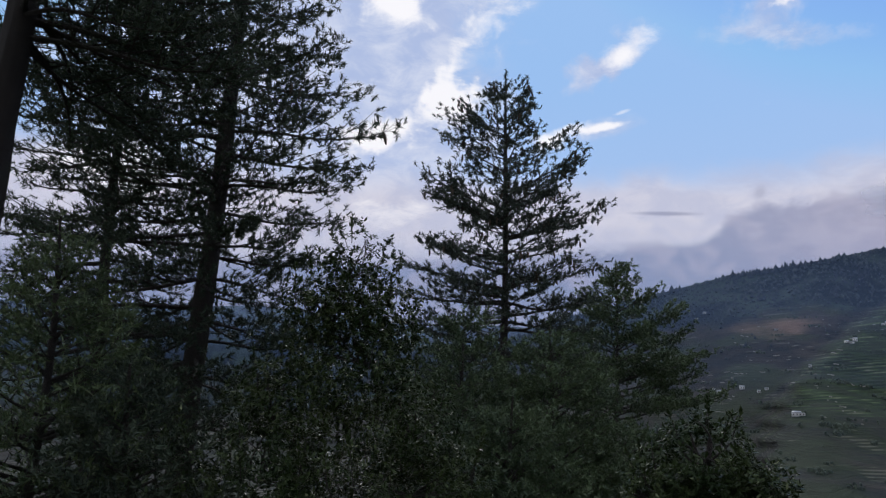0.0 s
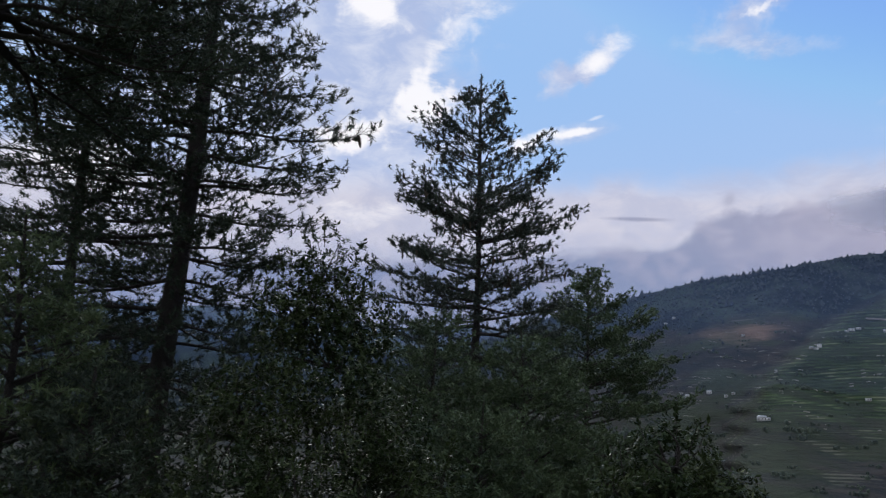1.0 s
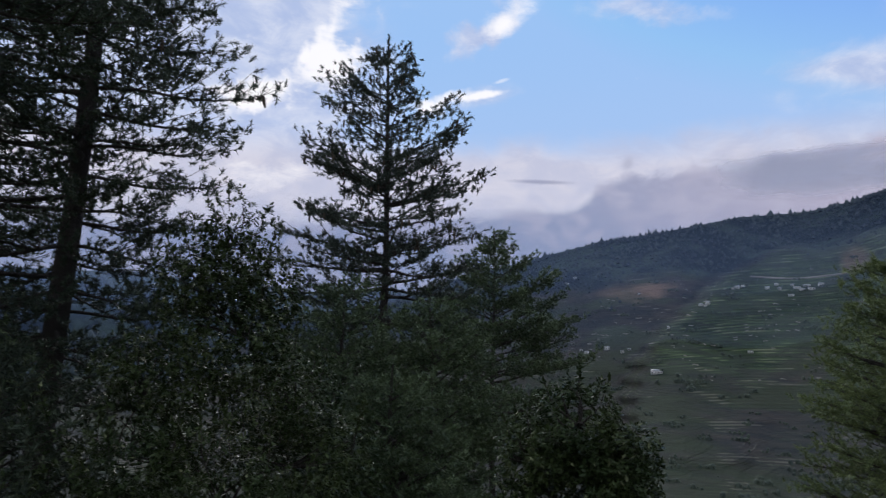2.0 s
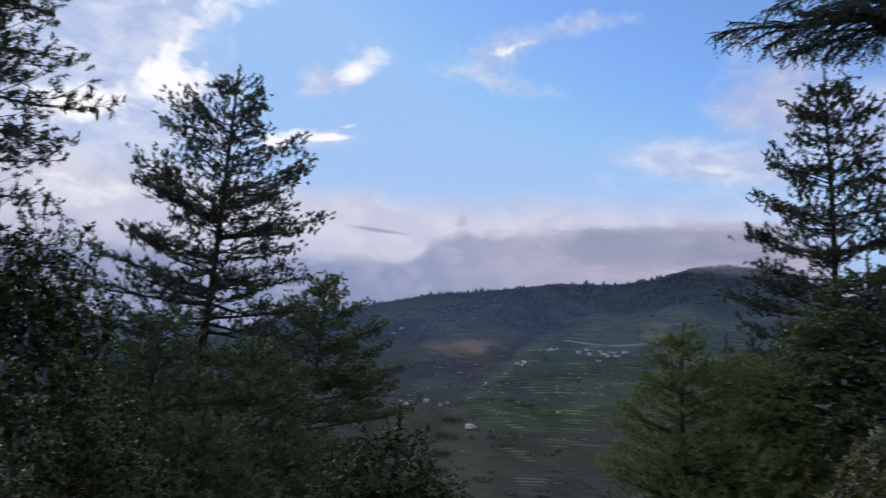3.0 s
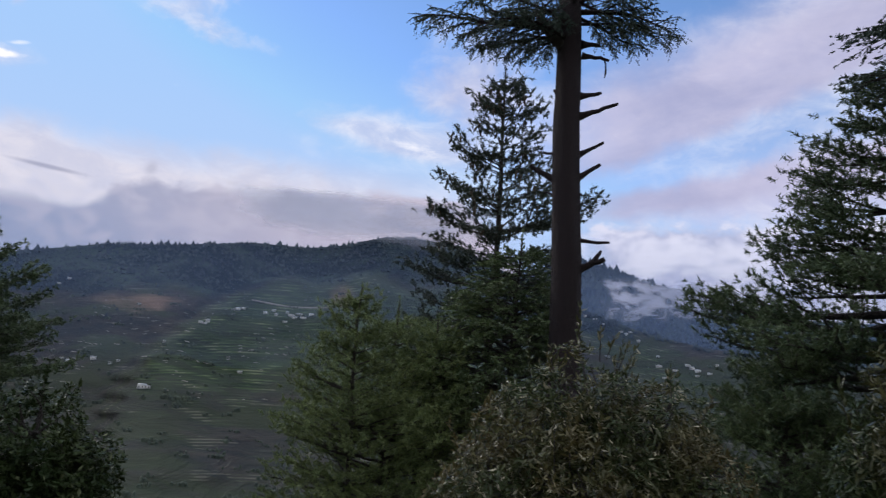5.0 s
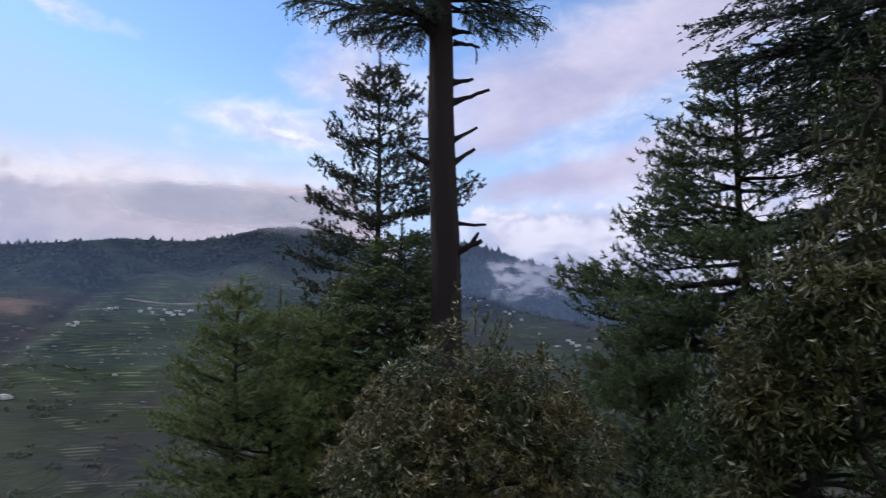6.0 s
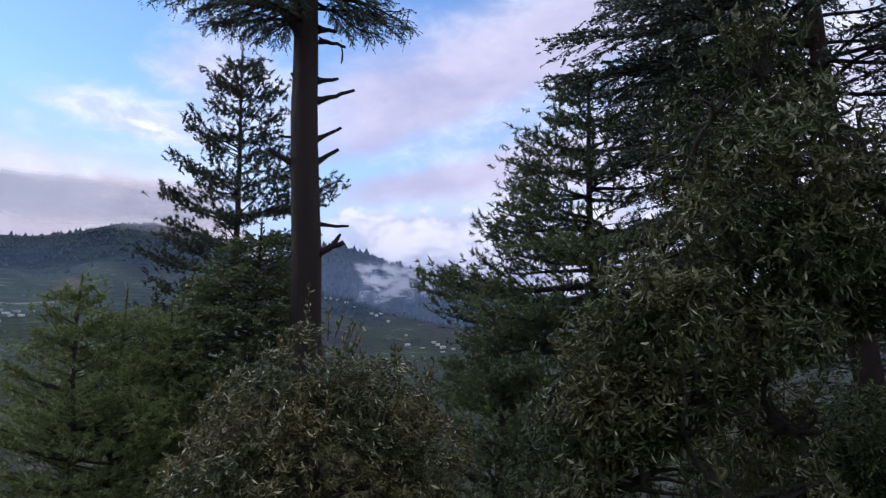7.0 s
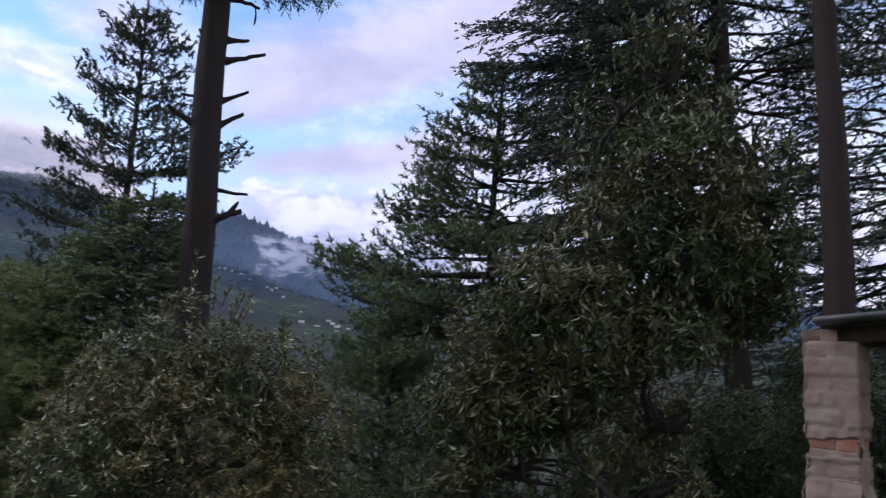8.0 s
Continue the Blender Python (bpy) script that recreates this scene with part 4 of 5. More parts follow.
conifer("young dark cedar on the shaded bank", 96.5, 17.0, 3.9, -4.0, 0.1, [(-4, 2.4, 2.4), (0.5, 2.2, 2.2), (2.2, 1.4, 1.4), (3.9, 0.2, 0.2)], M_CEDAR, M_BARK, gap=0.5, per=6, rise=(22, 0), droop=0.24, curl=0.0, style="cedar", needle=(11, 0.1, 0.036), shoot=0.2, seed=81, group="cedars")
conifer("young dark cedar on the shaded bank", 101.5, 18.0, 3.3, -4.0, 0.1, [(-4, 2.5, 2.5), (0.2, 2.3, 2.3), (1.8, 1.4, 1.4), (3.3, 0.2, 0.2)], M_CEDAR, M_BARK, gap=0.5, per=6, rise=(22, 0), droop=0.24, curl=0.0, style="cedar", needle=(11, 0.1, 0.036), shoot=0.2, seed=82, group="cedars")
conifer("young dark cedar on the shaded bank", 106.5, 16.5, 3.4, -4.0, 0.1, [(-4, 2.2, 2.2), (0.2, 2.0, 2.0), (1.8, 1.3, 1.3), (3.4, 0.2, 0.2)], M_CEDAR, M_BARK, gap=0.5, per=6, rise=(22, 0), droop=0.24, curl=0.0, style="cedar", needle=(11, 0.1, 0.036), shoot=0.2, seed=83, group="cedars")

# broad-leaved trees
broadleaf("bushy dark green oak with upright shoots", -6.3, 11, [(0, 3.2, 0, 0.5, 0.75), (-0.5, 2.6, 0, 0.65, 0.7), (0.45, 2.4, 0, 0.5, 0.8), (0, 1.9, -0.1, 1.0, 0.8), (-0.9, 1.3, 0, 0.95, 0.8), (0.7, 1.1, 0, 0.9, 0.8), (-1.4, 0.3, -0.1, 1.2, 0.8), (1.1, 0.1, -0.2, 1.0, 0.8), (0, -0.2, -0.2, 1.8, 1.0), (0, -1.6, -0.2, 2.2, 1.2)],
          M_OAK, 76000, 0.08, 101, slim=(0.19, 0.27), gaps=0.4, shoots=130, trunk=0.06, group="oaks")
broadleaf("low dark green oak bush", 19.2, 9, [(0, 0.9, 0, 0.5, 0.5), (-0.4, 0.5, 0, 0.5, 0.5), (0.45, 0.45, 0, 0.5, 0.5), (0, -0.1, 0, 0.95, 0.7), (0, -1.1, 0, 1.1, 0.8)], M_OAK, 32000, 0.075, 103, slim=(0.19, 0.27), shoots=35, shoot_len=0.3, group="oaks")
broadleaf("oak bush with russet new leaves", 58.5, 7.7, [(0, 1.65, 0, 0.55, 0.6), (-0.45, 1.3, 0, 0.6, 0.55), (0.6, 1.35, 0, 0.65, 0.55), (-0.8, 0.65, 0, 0.65, 0.6), (1.0, 0.8, 0, 0.6, 0.6), (0.1, 0.6, -0.2, 1.0, 0.8), (0, -0.4, 0, 1.5, 0.9), (0, -1.6, 0, 1.5, 0.9)], M_OAKBUSH, 72000, 0.08, 107, gaps=0.15, shoots=120, shoot_len=0.42, group="oaks")
broadleaf("large leafy oak with russet tips", 90.0, 7, [(0.4, 4.45, 0, 0.45, 0.5), (0.05, 4.0, -0.1, 0.5, 0.45), (0.75, 4.0, 0.1, 0.45, 0.45), (-0.25, 3.55, 0, 0.45, 0.4), (1.1, 3.6, 0.1, 0.42, 0.5), (0.5, 3.4, -0.3, 0.5, 0.45), (1.15, 2.9, 0.2, 0.4, 0.45), (0.0, 2.95, -0.2, 0.5, 0.45),
          (0.7, 2.7, -0.2, 0.45, 0.45), (1.2, 2.3, 0.3, 0.3, 0.3), (-0.65, 2.35, -0.2, 0.5, 0.4), (-1.05, 1.95, -0.2, 0.5, 0.4), (-0.3, 2.1, -0.5, 0.5, 0.45), (0.4, 1.9, -0.3, 0.45, 0.4), (0.15, 2.45, 0.3, 0.55, 0.45), (0.6, 2.2, 0.4, 0.45, 0.4), (-0.85, 1.45, -0.4, 0.5, 0.45), (-1.35, 1.25, -0.2, 0.5, 0.4), (-0.2, 1.35, -0.6, 0.5, 0.4), (-0.75, 0.75, -0.4, 0.55, 0.45),
          (0.05, 0.65, -0.6, 0.5, 0.4), (-1.2, 0.4, -0.3, 0.6, 0.5), (-0.3, -0.1, -0.4, 0.7, 0.5), (0.35, 1.25, -0.2, 0.35, 0.35), (0.3, 0.3, 0.7, 0.6, 0.6), (0.15, 1.2, 0.8, 0.5, 0.5), (0.35, 0.7, -0.4, 0.42, 0.36), (-0.2, -0.7, 0.2, 0.9, 0.5)],
          M_OAKRED, 102000, 0.092, 109, shoots=170, shoot_len=0.4, gaps=0.58, trunk=0.13, group="oaks")
broadleaf("dark undergrowth at the foot of the pines", -22, 8.5, [(-1.4, -0.6, 0, 1.3, 0.8), (0, -0.8, 0, 1.4, 0.9), (1.0, -1.0, 0, 1.2, 0.8), (2.4, -1.2, 0, 1.4, 0.8)], M_OAK, 26000, 0.08, 113, shoots=20, category="bush")
broadleaf("dark undergrowth on the bank below the trees", 76, 8.5, [(-1.2, -0.4, 0, 1.2, 0.8), (0.2, 0.0, 0.4, 1.2, 0.9), (-2.4, -0.9, 0, 1.2, 0.8)], M_OAK, 24000, 0.08, 117, shoots=20, category="bush")
# next three: dark shrubs added to make the deep shade round oak and pillar
broadleaf("added dark shrub filling the shade behind the brick pillar", 101.6, 7.9, [(0.2, 1.5, 0, 0.45, 0.6), (0.6, 1.0, 0.2, 0.6, 0.7), (0.3, 0.0, 0, 0.8, 0.7), (-0.6, -0.2, 0.3, 0.6, 0.6), (0, -0.9, 0, 1.2, 0.8)], M_OAK, 30000, 0.08, 121, shoots=25, category="bush")
broadleaf("added dark bush filling the shade under the large oak", 95, 9.0, [(-0.9, 0.7, 0, 0.7, 0.8), (-0.35, 0.35, 0.2, 0.6, 0.7), (-1.0, -0.3, 0, 1.0, 0.8), (-0.2, -0.6, 0.2, 0.7, 0.6), (0.3, 0.9, 0.4, 0.6, 0.7)], M_OAK, 32000, 0.08, 123, shoots=15, category="bush")
broadleaf("added dark undergrowth filling the shade beside the brick pillar", 101, 9.5, [(-1.2, -0.2, 0, 1.1, 0.7), (0.1, -0.1, 0.4, 1.0, 0.7), (1.1, 0.1, 0, 1.1, 0.9), (-2.2, -0.6, 0.2, 1.1, 0.7), (-0.9, 0.7, 0.5, 0.8, 0.7), (0.0, 0.9, 0.6, 0.7, 0.6)], M_OAK, 34000, 0.08, 119, shoots=20, category="bush")


def snag(az_deg, dist):
    """The old cedar with a bare trunk, broken branch stubs and one live tier of boughs."""
    r = np.random.default_rng(5)
    x, y, z0 = spot(az_deg, dist)
    right = np.array([math.cos(radians(az_deg)), -math.sin(radians(az_deg)), 0])
    away = np.array([math.sin(radians(az_deg)), math.cos(radians(az_deg)), 0])
    tree = new("old_cedar")
    tree.location = (x, y, z0)
    tagged(tree, "tall old cedar with bare lopped trunk and broken stubs", "conifer", "cedars")
    up = np.array([0, 0, 1.0])
    zs = np.linspace(-0.4, 15 - z0, 40)
    rad = np.interp(zs + z0, (-5, 3, 8, 11, 15), (0.46, 0.335, 0.29, 0.26, 0.18))
    path = zs[:, None] * up + right * (0.02 * np.sin(zs) - 0.03 * (zs + z0 - 6))[:, None]
    v, q = tube(path, rad, 20)
    ang = np.arctan2(v[:, 1], v[:, 0])
    v[:, :2] *= (1 + 0.035 * np.sin(5 * ang + v[:, 2] * 1.3) + 0.02 * np.sin(11 * ang - v[:, 2] * 3))[:, None]
    mesh_object("trunk", v, q, M_DEADBARK, tree, True)

    def stub(side, z, reach, lift, thick, fork=False, back=0.0):
        d = right * side + away * back
        d /= np.linalg.norm(d)
        s = np.linspace(0, 1, 7)
        p = up * (z - z0) + d * (0.2 + reach * s)[:, None] + up * (lift * s ** 1.1)[:, None] + r.normal(0, 0.018, (7, 3)) * s[:, None]
        pieces = [tube(p, thick * np.array([1.9, 1.3, 1.0, 0.85, 0.8, 0.72, 0.6]), 7)]
        if fork:
            pieces.append(tube(p[4] + (d * 0.16 + up * 0.26) * np.linspace(0, 1, 4)[:, None], thick * np.array([0.8, 0.7, 0.55, 0.35]), 6))
        mesh_object("branch_stub", *joined(pieces), M_DEADBARK, tree, True)

    for a in ((1, 7.95, 0.84, 0.28, 0.055, False, -0.1), (1, 8.46, 0.5, 0.1, 0.055, False, 0.2), (1, 9.42, 0.62, -0.10, 0.05, False, 0.0), (1, 9.72, 0.46, 0.06, 0.06, False, 0.3), (1, 7.05, 0.55, 0.3, 0.05, False, 0), (1, 6.52, 0.5, 0.36, 0.06, False, 0.1),
              (1, 5.12, 0.74, -0.07, 0.045, False, 0), (1, 4.42, 0.66, 0.3, 0.085, True, -0.1), (1, 3.9, 0.22, 0.0, 0.04, False, 0), (-1, 8.42, 0.22, 0.16, 0.05, False, 0), (-1, 7.06, 0.43, 0.03, 0.035, False, 0), (-1, 6.42, 0.64, 0.33, 0.075, False, -0.1), (-1, 6.1, 0.3, 0.1, 0.03, False, 0.2), (1, 6.05, 0.12, 0.1, 0.05, False, -0.2)):
        stub(*a)
    hang = up * (9.3 - z0) + right * (0.72 + 0.03 * np.sin(np.linspace(0, 3, 5)))[:, None] - up * np.linspace(0, 0.42, 5)[:, None]
    mesh_object("hanging_bark", *tube(hang, (0.02, 0.018, 0.022, 0.025, 0.008), 5), M_DEADBARK, tree)
    broken = up * (9.55 - z0) + (-right - 0.35 * away)[None] * np.linspace(0.1, 0.85, 6)[:, None] + up * (0.75 * np.linspace(0, 1, 6) ** 1.3)[:, None]
    tagged(mesh_object("broken_limb", *tube(broken, (0.2, 0.17, 0.15, 0.14, 0.12, 0.05), 9), M_PALEWOOD, tree, True), "pale barkless broken limb")
    tp, td, brush = [], [], []
    for side, back, z, ln, rise, thick in ((-1, -0.1, 9.95, 3.4, 16, 0.11), (-1, 0.5, 10.6, 2.6, 12, 0.07), (-1, -0.7, 9.7, 1.9, 14, 0.07), (-1, 0.3, 9.9, 2.4, 14, 0.06), (-0.8, -0.5, 10.2, 2.6, 10, 0.06), (-0.5, -1, 10.0, 1.5, 8, 0.05), (-1, 0.9, 10.0, 1.6, 8, 0.05), (1, -0.2, 10.2, 1.5, 6, 0.05), (1, 0.4, 10.8, 2.4, 0, 0.06), (1, 0.1, 10.5, 2.2, 3, 0.08), (1, -0.6, 10.7, 1.8, 6, 0.06), (1, 0.7, 10.4, 1.9, 4, 0.06), (0.1, -1, 10.6, 2.0, 8, 0.07), (-0.6, 1, 11.5, 2.2, 10, 0.07), (0.8, 0.9, 11.8, 2.2, 10, 0.07), (-1, 0, 12.2, 2.6, 12, 0.08), (1, -0.2, 12.4, 2.4, 12, 0.08), (0.1, 1, 13.2, 2.0, 14, 0.06), (-0.4, -1, 13.4, 1.8, 14, 0.06)):
        d = right * side + away * back
        limb, sprays, a, b = bough(r, up * (z - z0), math.atan2(d[1], d[0]), ln, radians(rise), 0.16, -0.05, thick, "cedar", 1.7, 0.15, 0.1)
        mesh_object("bough", *limb, M_DEADBARK, tree, True)
        brush += sprays
        tp += a
        td += [w - [0, 0, r.uniform(0.0, 0.8)] for w in b]
        for p in a:
            if r.random() < 0.45:
                tp.append(p - [0, 0, 0.05])
                td.append(r.normal(0, 0.4, 3) - [0, 0, 1.0])
    v, t = fingers(r, np.array(tp), np.array(td), 20, 0.06, 0.024, 0.22)
    tagged(mesh_object("crown", v, t, M_CEDAR, tree), kind="stuff")
    tagged(mesh_object("brushwood", *joined(brush), M_DEADBARK, tree), kind="stuff")


snag(55.85, 16)

# ---- far woods, houses and road on the opposite hill ----
def far_woods():
    """Conifers of the far ridges, single low trees joined into one sheet of woodland."""
    r = np.random.default_rng(17)
    n = 11000
    a = r.uniform(-25, 70, n)
    e = ridge_el(a) - np.abs(r.normal(0, 2.6, n))
    crest = r.random(n) < 0.1
    e = np.where(crest, ridge_el(a) - r.uniform(0.15, 0.3, n), e)
    fo, gr, ea = cover_at(a, e)
    ok = (r.random(n) < fo ** 2) & (e > -9) | (crest & (r.random(n) < 0.5 + 0.5 * np.sin(a * 2.3) * np.sin(a * 0.9)))
    a, e = a[ok], e[ok]
    p = hill_point(a, e)
    # the far peak and its crest
    fn = 4200
    fa = r.uniform(50, 68, fn)
    fr = np.where(np.arange(fn) < 500, r.uniform(3240, 3310, fn), r.uniform(2850, 3300, fn))
    rise = np.interp(fr, (2800, 2900, 3000, 3100, 3200, 3300), (0.5, 0.62, 0.74, 0.85, 0.94, 1.0))
    fe = np.interp(fa, FARTOP[:, 0], FARTOP[:, 1]) * rise + 0.12 * wave(fa * 1.2, fr * 0.01, 23) * rise - 0.05
    ft = np.radians(fa)
    p = np.concatenate([p, np.stack([fr * np.sin(ft), fr * np.cos(ft), EYE + fr * np.tan(np.radians(fe))], -1)])
    crest = np.concatenate([crest[ok], np.ones(fn, bool)])
    ok = np.ones(len(p), bool)
    n = len(p)
    h = np.where(np.arange(n) >= n - fn, 2.2, 1.0) * r.uniform(4.0, 7.0, n) * np.where(r.random(n) < 0.25, 1.7, 1.0) * np.where(crest[ok], r.uniform(0.8, 1.9, n), 1)
    w = h * np.where(crest[ok], r.uniform(0.28, 0.5, n), r.uniform(0.35, 0.6, n))
    vs = []
    k = np.arange(n) * 6
    t = r.uniform(0, 6.28, n)
    for i in range(5):
        b = t + i * 1.2566
        rr = w * r.uniform(0.7, 1.25, n)
        vs.append(np.stack([p[:, 0] + rr * np.cos(b), p[:, 1] + rr * np.sin(b), p[:, 2] + h * r.uniform(-0.1, 0.3, n)], -1))
    vs.append(p + np.stack([r.normal(0, 0.4, n), 0 * h, h], -1))
    v = np.stack(vs, 1).reshape(-1, 3)
    fs = [np.stack([k + i, k + (i + 1) % 5, k + 5], -1) for i in range(5)]
    ob = mesh_object("far_woods", v, np.concatenate(fs), M_HAZEDWOODS)
    tagged(ob, "dark conifer woods covering the distant ridges", "woods", kind="stuff")


far_woods()


def hill_scrub():
    """Bushes and small trees strewn over the terraces of the opposite hill."""
    r = np.random.default_rng(29)
    rows = 1400
    ca, ce = r.uniform(-20, 70, rows), r.uniform(-10.5, 8, rows)
    m = r.integers(3, 16, rows)
    a = np.repeat(ca, m) + r.normal(0, 0.28, m.sum())
    e = np.repeat(ce, m) + r.normal(0, 0.045, m.sum())
    fo, gr, ea = cover_at(a, e)
    clump = wave(a * 1.3, e * 2.2, 31, 4)
    ok = (e < ridge_el(a) - 0.4) & (clump > -0.1) & (fo < 0.8)
    p = hill_point(a[ok], e[ok])
    n = len(p)
    h = r.uniform(1.0, 4.2, n) * np.where(e[ok] < -3, 0.7, 1.1)
    w = h * r.uniform(0.35, 0.7, n)
    k = np.arange(n) * 11
    t = r.uniform(0, 6.28, n)
    vs = []
    for lev, wide in ((-0.1, 0.9), (0.55, 0.85)):
        for i in range(5):
            b = t + i * 1.2566 + lev
            rr = w * wide * r.uniform(0.55, 1.3, n)
            vs.append(np.stack([p[:, 0] + rr * np.cos(b), p[:, 1] + rr * np.sin(b), p[:, 2] + h * (lev + r.uniform(-0.12, 0.12, n))], -1))
    vs.append(p + np.stack([0 * h, 0 * h, h], -1))
    fs = []
    for i in range(5):
        j = (i + 1) % 5
        fs += [np.stack([k + i, k + j, k + 5 + j], -1), np.stack([k + i, k + 5 + j, k + 5 + i], -1), np.stack([k + 5 + i, k + 5 + j, k + 10], -1)]
    ob = mesh_object("hill_scrub", np.stack(vs, 1).reshape(-1, 3), np.concatenate(fs), M_SCRUB)
    tagged(ob, "dark bushes and small trees dotted over terraces", "bushes", kind="stuff")


M_SCRUB = foliage("hill_scrub_foliage", (0.024, 0.036, 0.030), (0.040, 0.056, 0.040), (0.05, 0.065, 0.045), 0.8, 0.02, 0.0, 0.5)
hill_scrub()


def box(cx, cy, cz, sx, sy, sz):
    v = np.array([(x, y, z) for x in (-1, 1) for y in (-1, 1) for z in (-1, 1)], float) * 0.5 * [sx, sy, sz] + [cx, cy, cz]
    return v, np.array([(0, 1, 3, 2), (4, 6, 7, 5), (0, 4, 5, 1), (2, 3, 7, 6), (0, 2, 6, 4), (1, 5, 7, 3)])


M_DARK = surface("dark_window_opening", (0.03, 0.03, 0.035), (0.05, 0.05, 0.05), 2.0, 0.4, 0.001)


def house(label, a, e, wide, deep, tall, turn, roof="flat"):
    p = hill_point(np.array([a]), np.array([e]))[0]
    ob = new("house")
    ob.location, ob.rotation_euler = p - [0, 0, 1.0], (0, 0, radians(-a + turn))
    tagged(ob, label, "house", "village houses")
    mesh_object("wall", *box(0, 0, tall / 2, wide, deep, tall), M_WALL, ob)
    if roof == "flat":
        mesh_object("roof", *box(0, 0, tall + 0.15, wide + 0.8, deep + 0.8, 0.3), M_TIN, ob)
    else:
        x, y, h = wide / 2 + 0.5, deep / 2 + 0.5, tall
        v = np.array([(-x, -y, h), (x, -y, h), (x, y, h), (-x, y, h), (-x, 0, h + deep * 0.32), (x, 0, h + deep * 0.32)])
        mesh_object("roof", v, np.array([(0, 1, 5), (0, 5, 4), (2, 3, 4), (2, 4, 5), (1, 2, 5), (3, 0, 4), (0, 3, 2), (0, 2, 1)]), M_TIN, ob)
    for i in range(max(2, int(wide / 3.5))):
        xw = -wide / 2 + (i + 0.5) * wide / max(2, int(wide / 3.5))
        mesh_object("window", *box(xw, -deep / 2 - 0.02, tall * 0.6, 1.2, 0.08, 1.4), M_DARK, ob)


hr = random.Random(4)
LABELS = {"flat": "small whitewashed flat-roofed house on the hillside", "gable": "small whitewashed house with a pale tin roof"}
for a, e, w in ((35.5, 5.0, 19), (34.9, 4.85, 17), (35.8, 4.75, 15), (36.4, 5.0, 14), (35.2, 4.7, 13), (33.0, 4.85, 14), (33.6, 5.1, 10), (33.8, 4.8, 9), (34.5, 4.35, 11), (34.6, 5.05, 9), (31.0, 4.95, 12), (31.4, 5.05, 13), (30.7, 4.9, 8), (28.5, 3.75, 10), (28.8, 3.7, 9), (29.0, 3.85, 7), (21.8, 0.5, 12), (25.2, -1.2, 10), (25.5, -1.15, 8),
                (19.9, 0.4, 8), (20.3, 0.2, 7), (22.9, 0.3, 8), (23.4, 0.5, 6), (26.2, 2.1, 6), (18.9, 5.4, 12), (19.5, 5.8, 9), (24.2, 4.6, 9), (31.7, 0.4, 8), (62.6, 3.1, 13), (63.8, 2.9, 14), (64.6, 3.3, 13), (64.9, 3.1, 10), (65.3, 2.9, 13), (65.3, 2.6, 12), (66.1, 2.8, 10), (59.8, 5.5, 12), (60.5, 5.5, 10), (60.2, 5.3, 8),
                (56.8, 6.6, 15), (57.2, 6.5, 13), (57.9, 6.3, 10), (58.5, 6.0, 9), (58.7, 6.15, 8), (56.4, 6.65, 12), (61.1, 4.85, 8), (58.9, 3.6, 8), (62.5, 3.8, 7), (66.6, 3.4, 7), (63.0, 2.3, 7)):
    kind = hr.choice(("flat", "gable"))
    house(LABELS[kind], a, e, w * hr.uniform(0.5, 0.8), hr.uniform(4, 6), hr.uniform(2.6, 4.6), hr.uniform(-35, 35), kind)


def hill_road(name, pts, wide, label):
    """A road cut along the hillside."""
    a = np.concatenate([np.linspace(pts[i][0], pts[i + 1][0], 24) for i in range(len(pts) - 1)])
    e = np.interp(a, [p[0] for p in pts], [p[1] for p in pts])
    p = hill_point(a, e)
    out = p / np.linalg.norm(p[:, :2], axis=1)[:, None] * [1, 1, 0]
    lo, hi = p - out * wide * 2.0 + [0, 0, 1.5], p + out * 2 + [0, 0, 3.0]
    v = np.concatenate([lo, hi, lo - [0, 0, 2]])
    n = len(a)
    i = np.arange(n - 1)
    q = np.concatenate([np.stack([i, i + 1, n + i + 1, n + i], -1), np.stack([2 * n + i, 2 * n + i + 1, i + 1, i], -1)])
    tagged(mesh_object(name, v, q, M_ROAD), label, "road", kind="structure")


hill_road("road", ((31.9, 5.72), (32.6, 5.66), (33.4, 5.58), (34.4, 5.5), (35.4, 5.5), (36.2, 5.56), (37.2, 5.66), (38, 5.74)), 1.5, "pale dirt road cut along the green hillside")

def field_walls():
    """Low pale terrace walls and bare field edges along the contours."""
    r = np.random.default_rng(37)
    n = 800
    a, e = r.uniform(14, 68, n), r.normal(1.6, 3.0, n)
    fo, gr, ea = cover_at(a, e)
    ok = (fo < 0.5) & (e < ridge_el(a) - 2.2) & (e > -1.8) & (wave(a * 1.1, e * 1.5, 41, 3) > -0.05)
    pieces = []
    for aa, ee in zip(a[ok], e[ok]):
        half = r.triangular(0.02, 0.05, 0.26)
        s = np.linspace(-half, half, 5)
        p = hill_point(aa + s, ee + 0.03 * np.sin(s * 9 + aa))
        out = p / np.linalg.norm(p[:, :2], axis=1)[:, None] * [1, 1, 0]
        h = r.uniform(0.2, 0.8)
        ring = np.stack([p - out * 1.6 - [0, 0, 0.6], p - out * 1.6 + [0, 0, h], p - out * 0.6 + [0, 0, h], p + out * 1.2 - [0, 0, 0.2]], 1).reshape(-1, 3)
        i = np.arange(4)[:, None] * 4
        pieces.append((ring, np.concatenate([np.stack([i[:, 0] + k, i[:, 0] + 4 + k, i[:, 0] + 5 + k, i[:, 0] + 1 + k], -1) for k in range(3)])))
    v, q = joined(pieces)
    tagged(mesh_object("field_walls", v, q, M_STONE), "pale stone terrace walls between hillside fields", "walls", kind="stuff")


M_STONE = surface("pale_field_stone", (0.33, 0.31, 0.28), (0.18, 0.17, 0.15), 0.3, 0.95, 0.1)
field_walls()

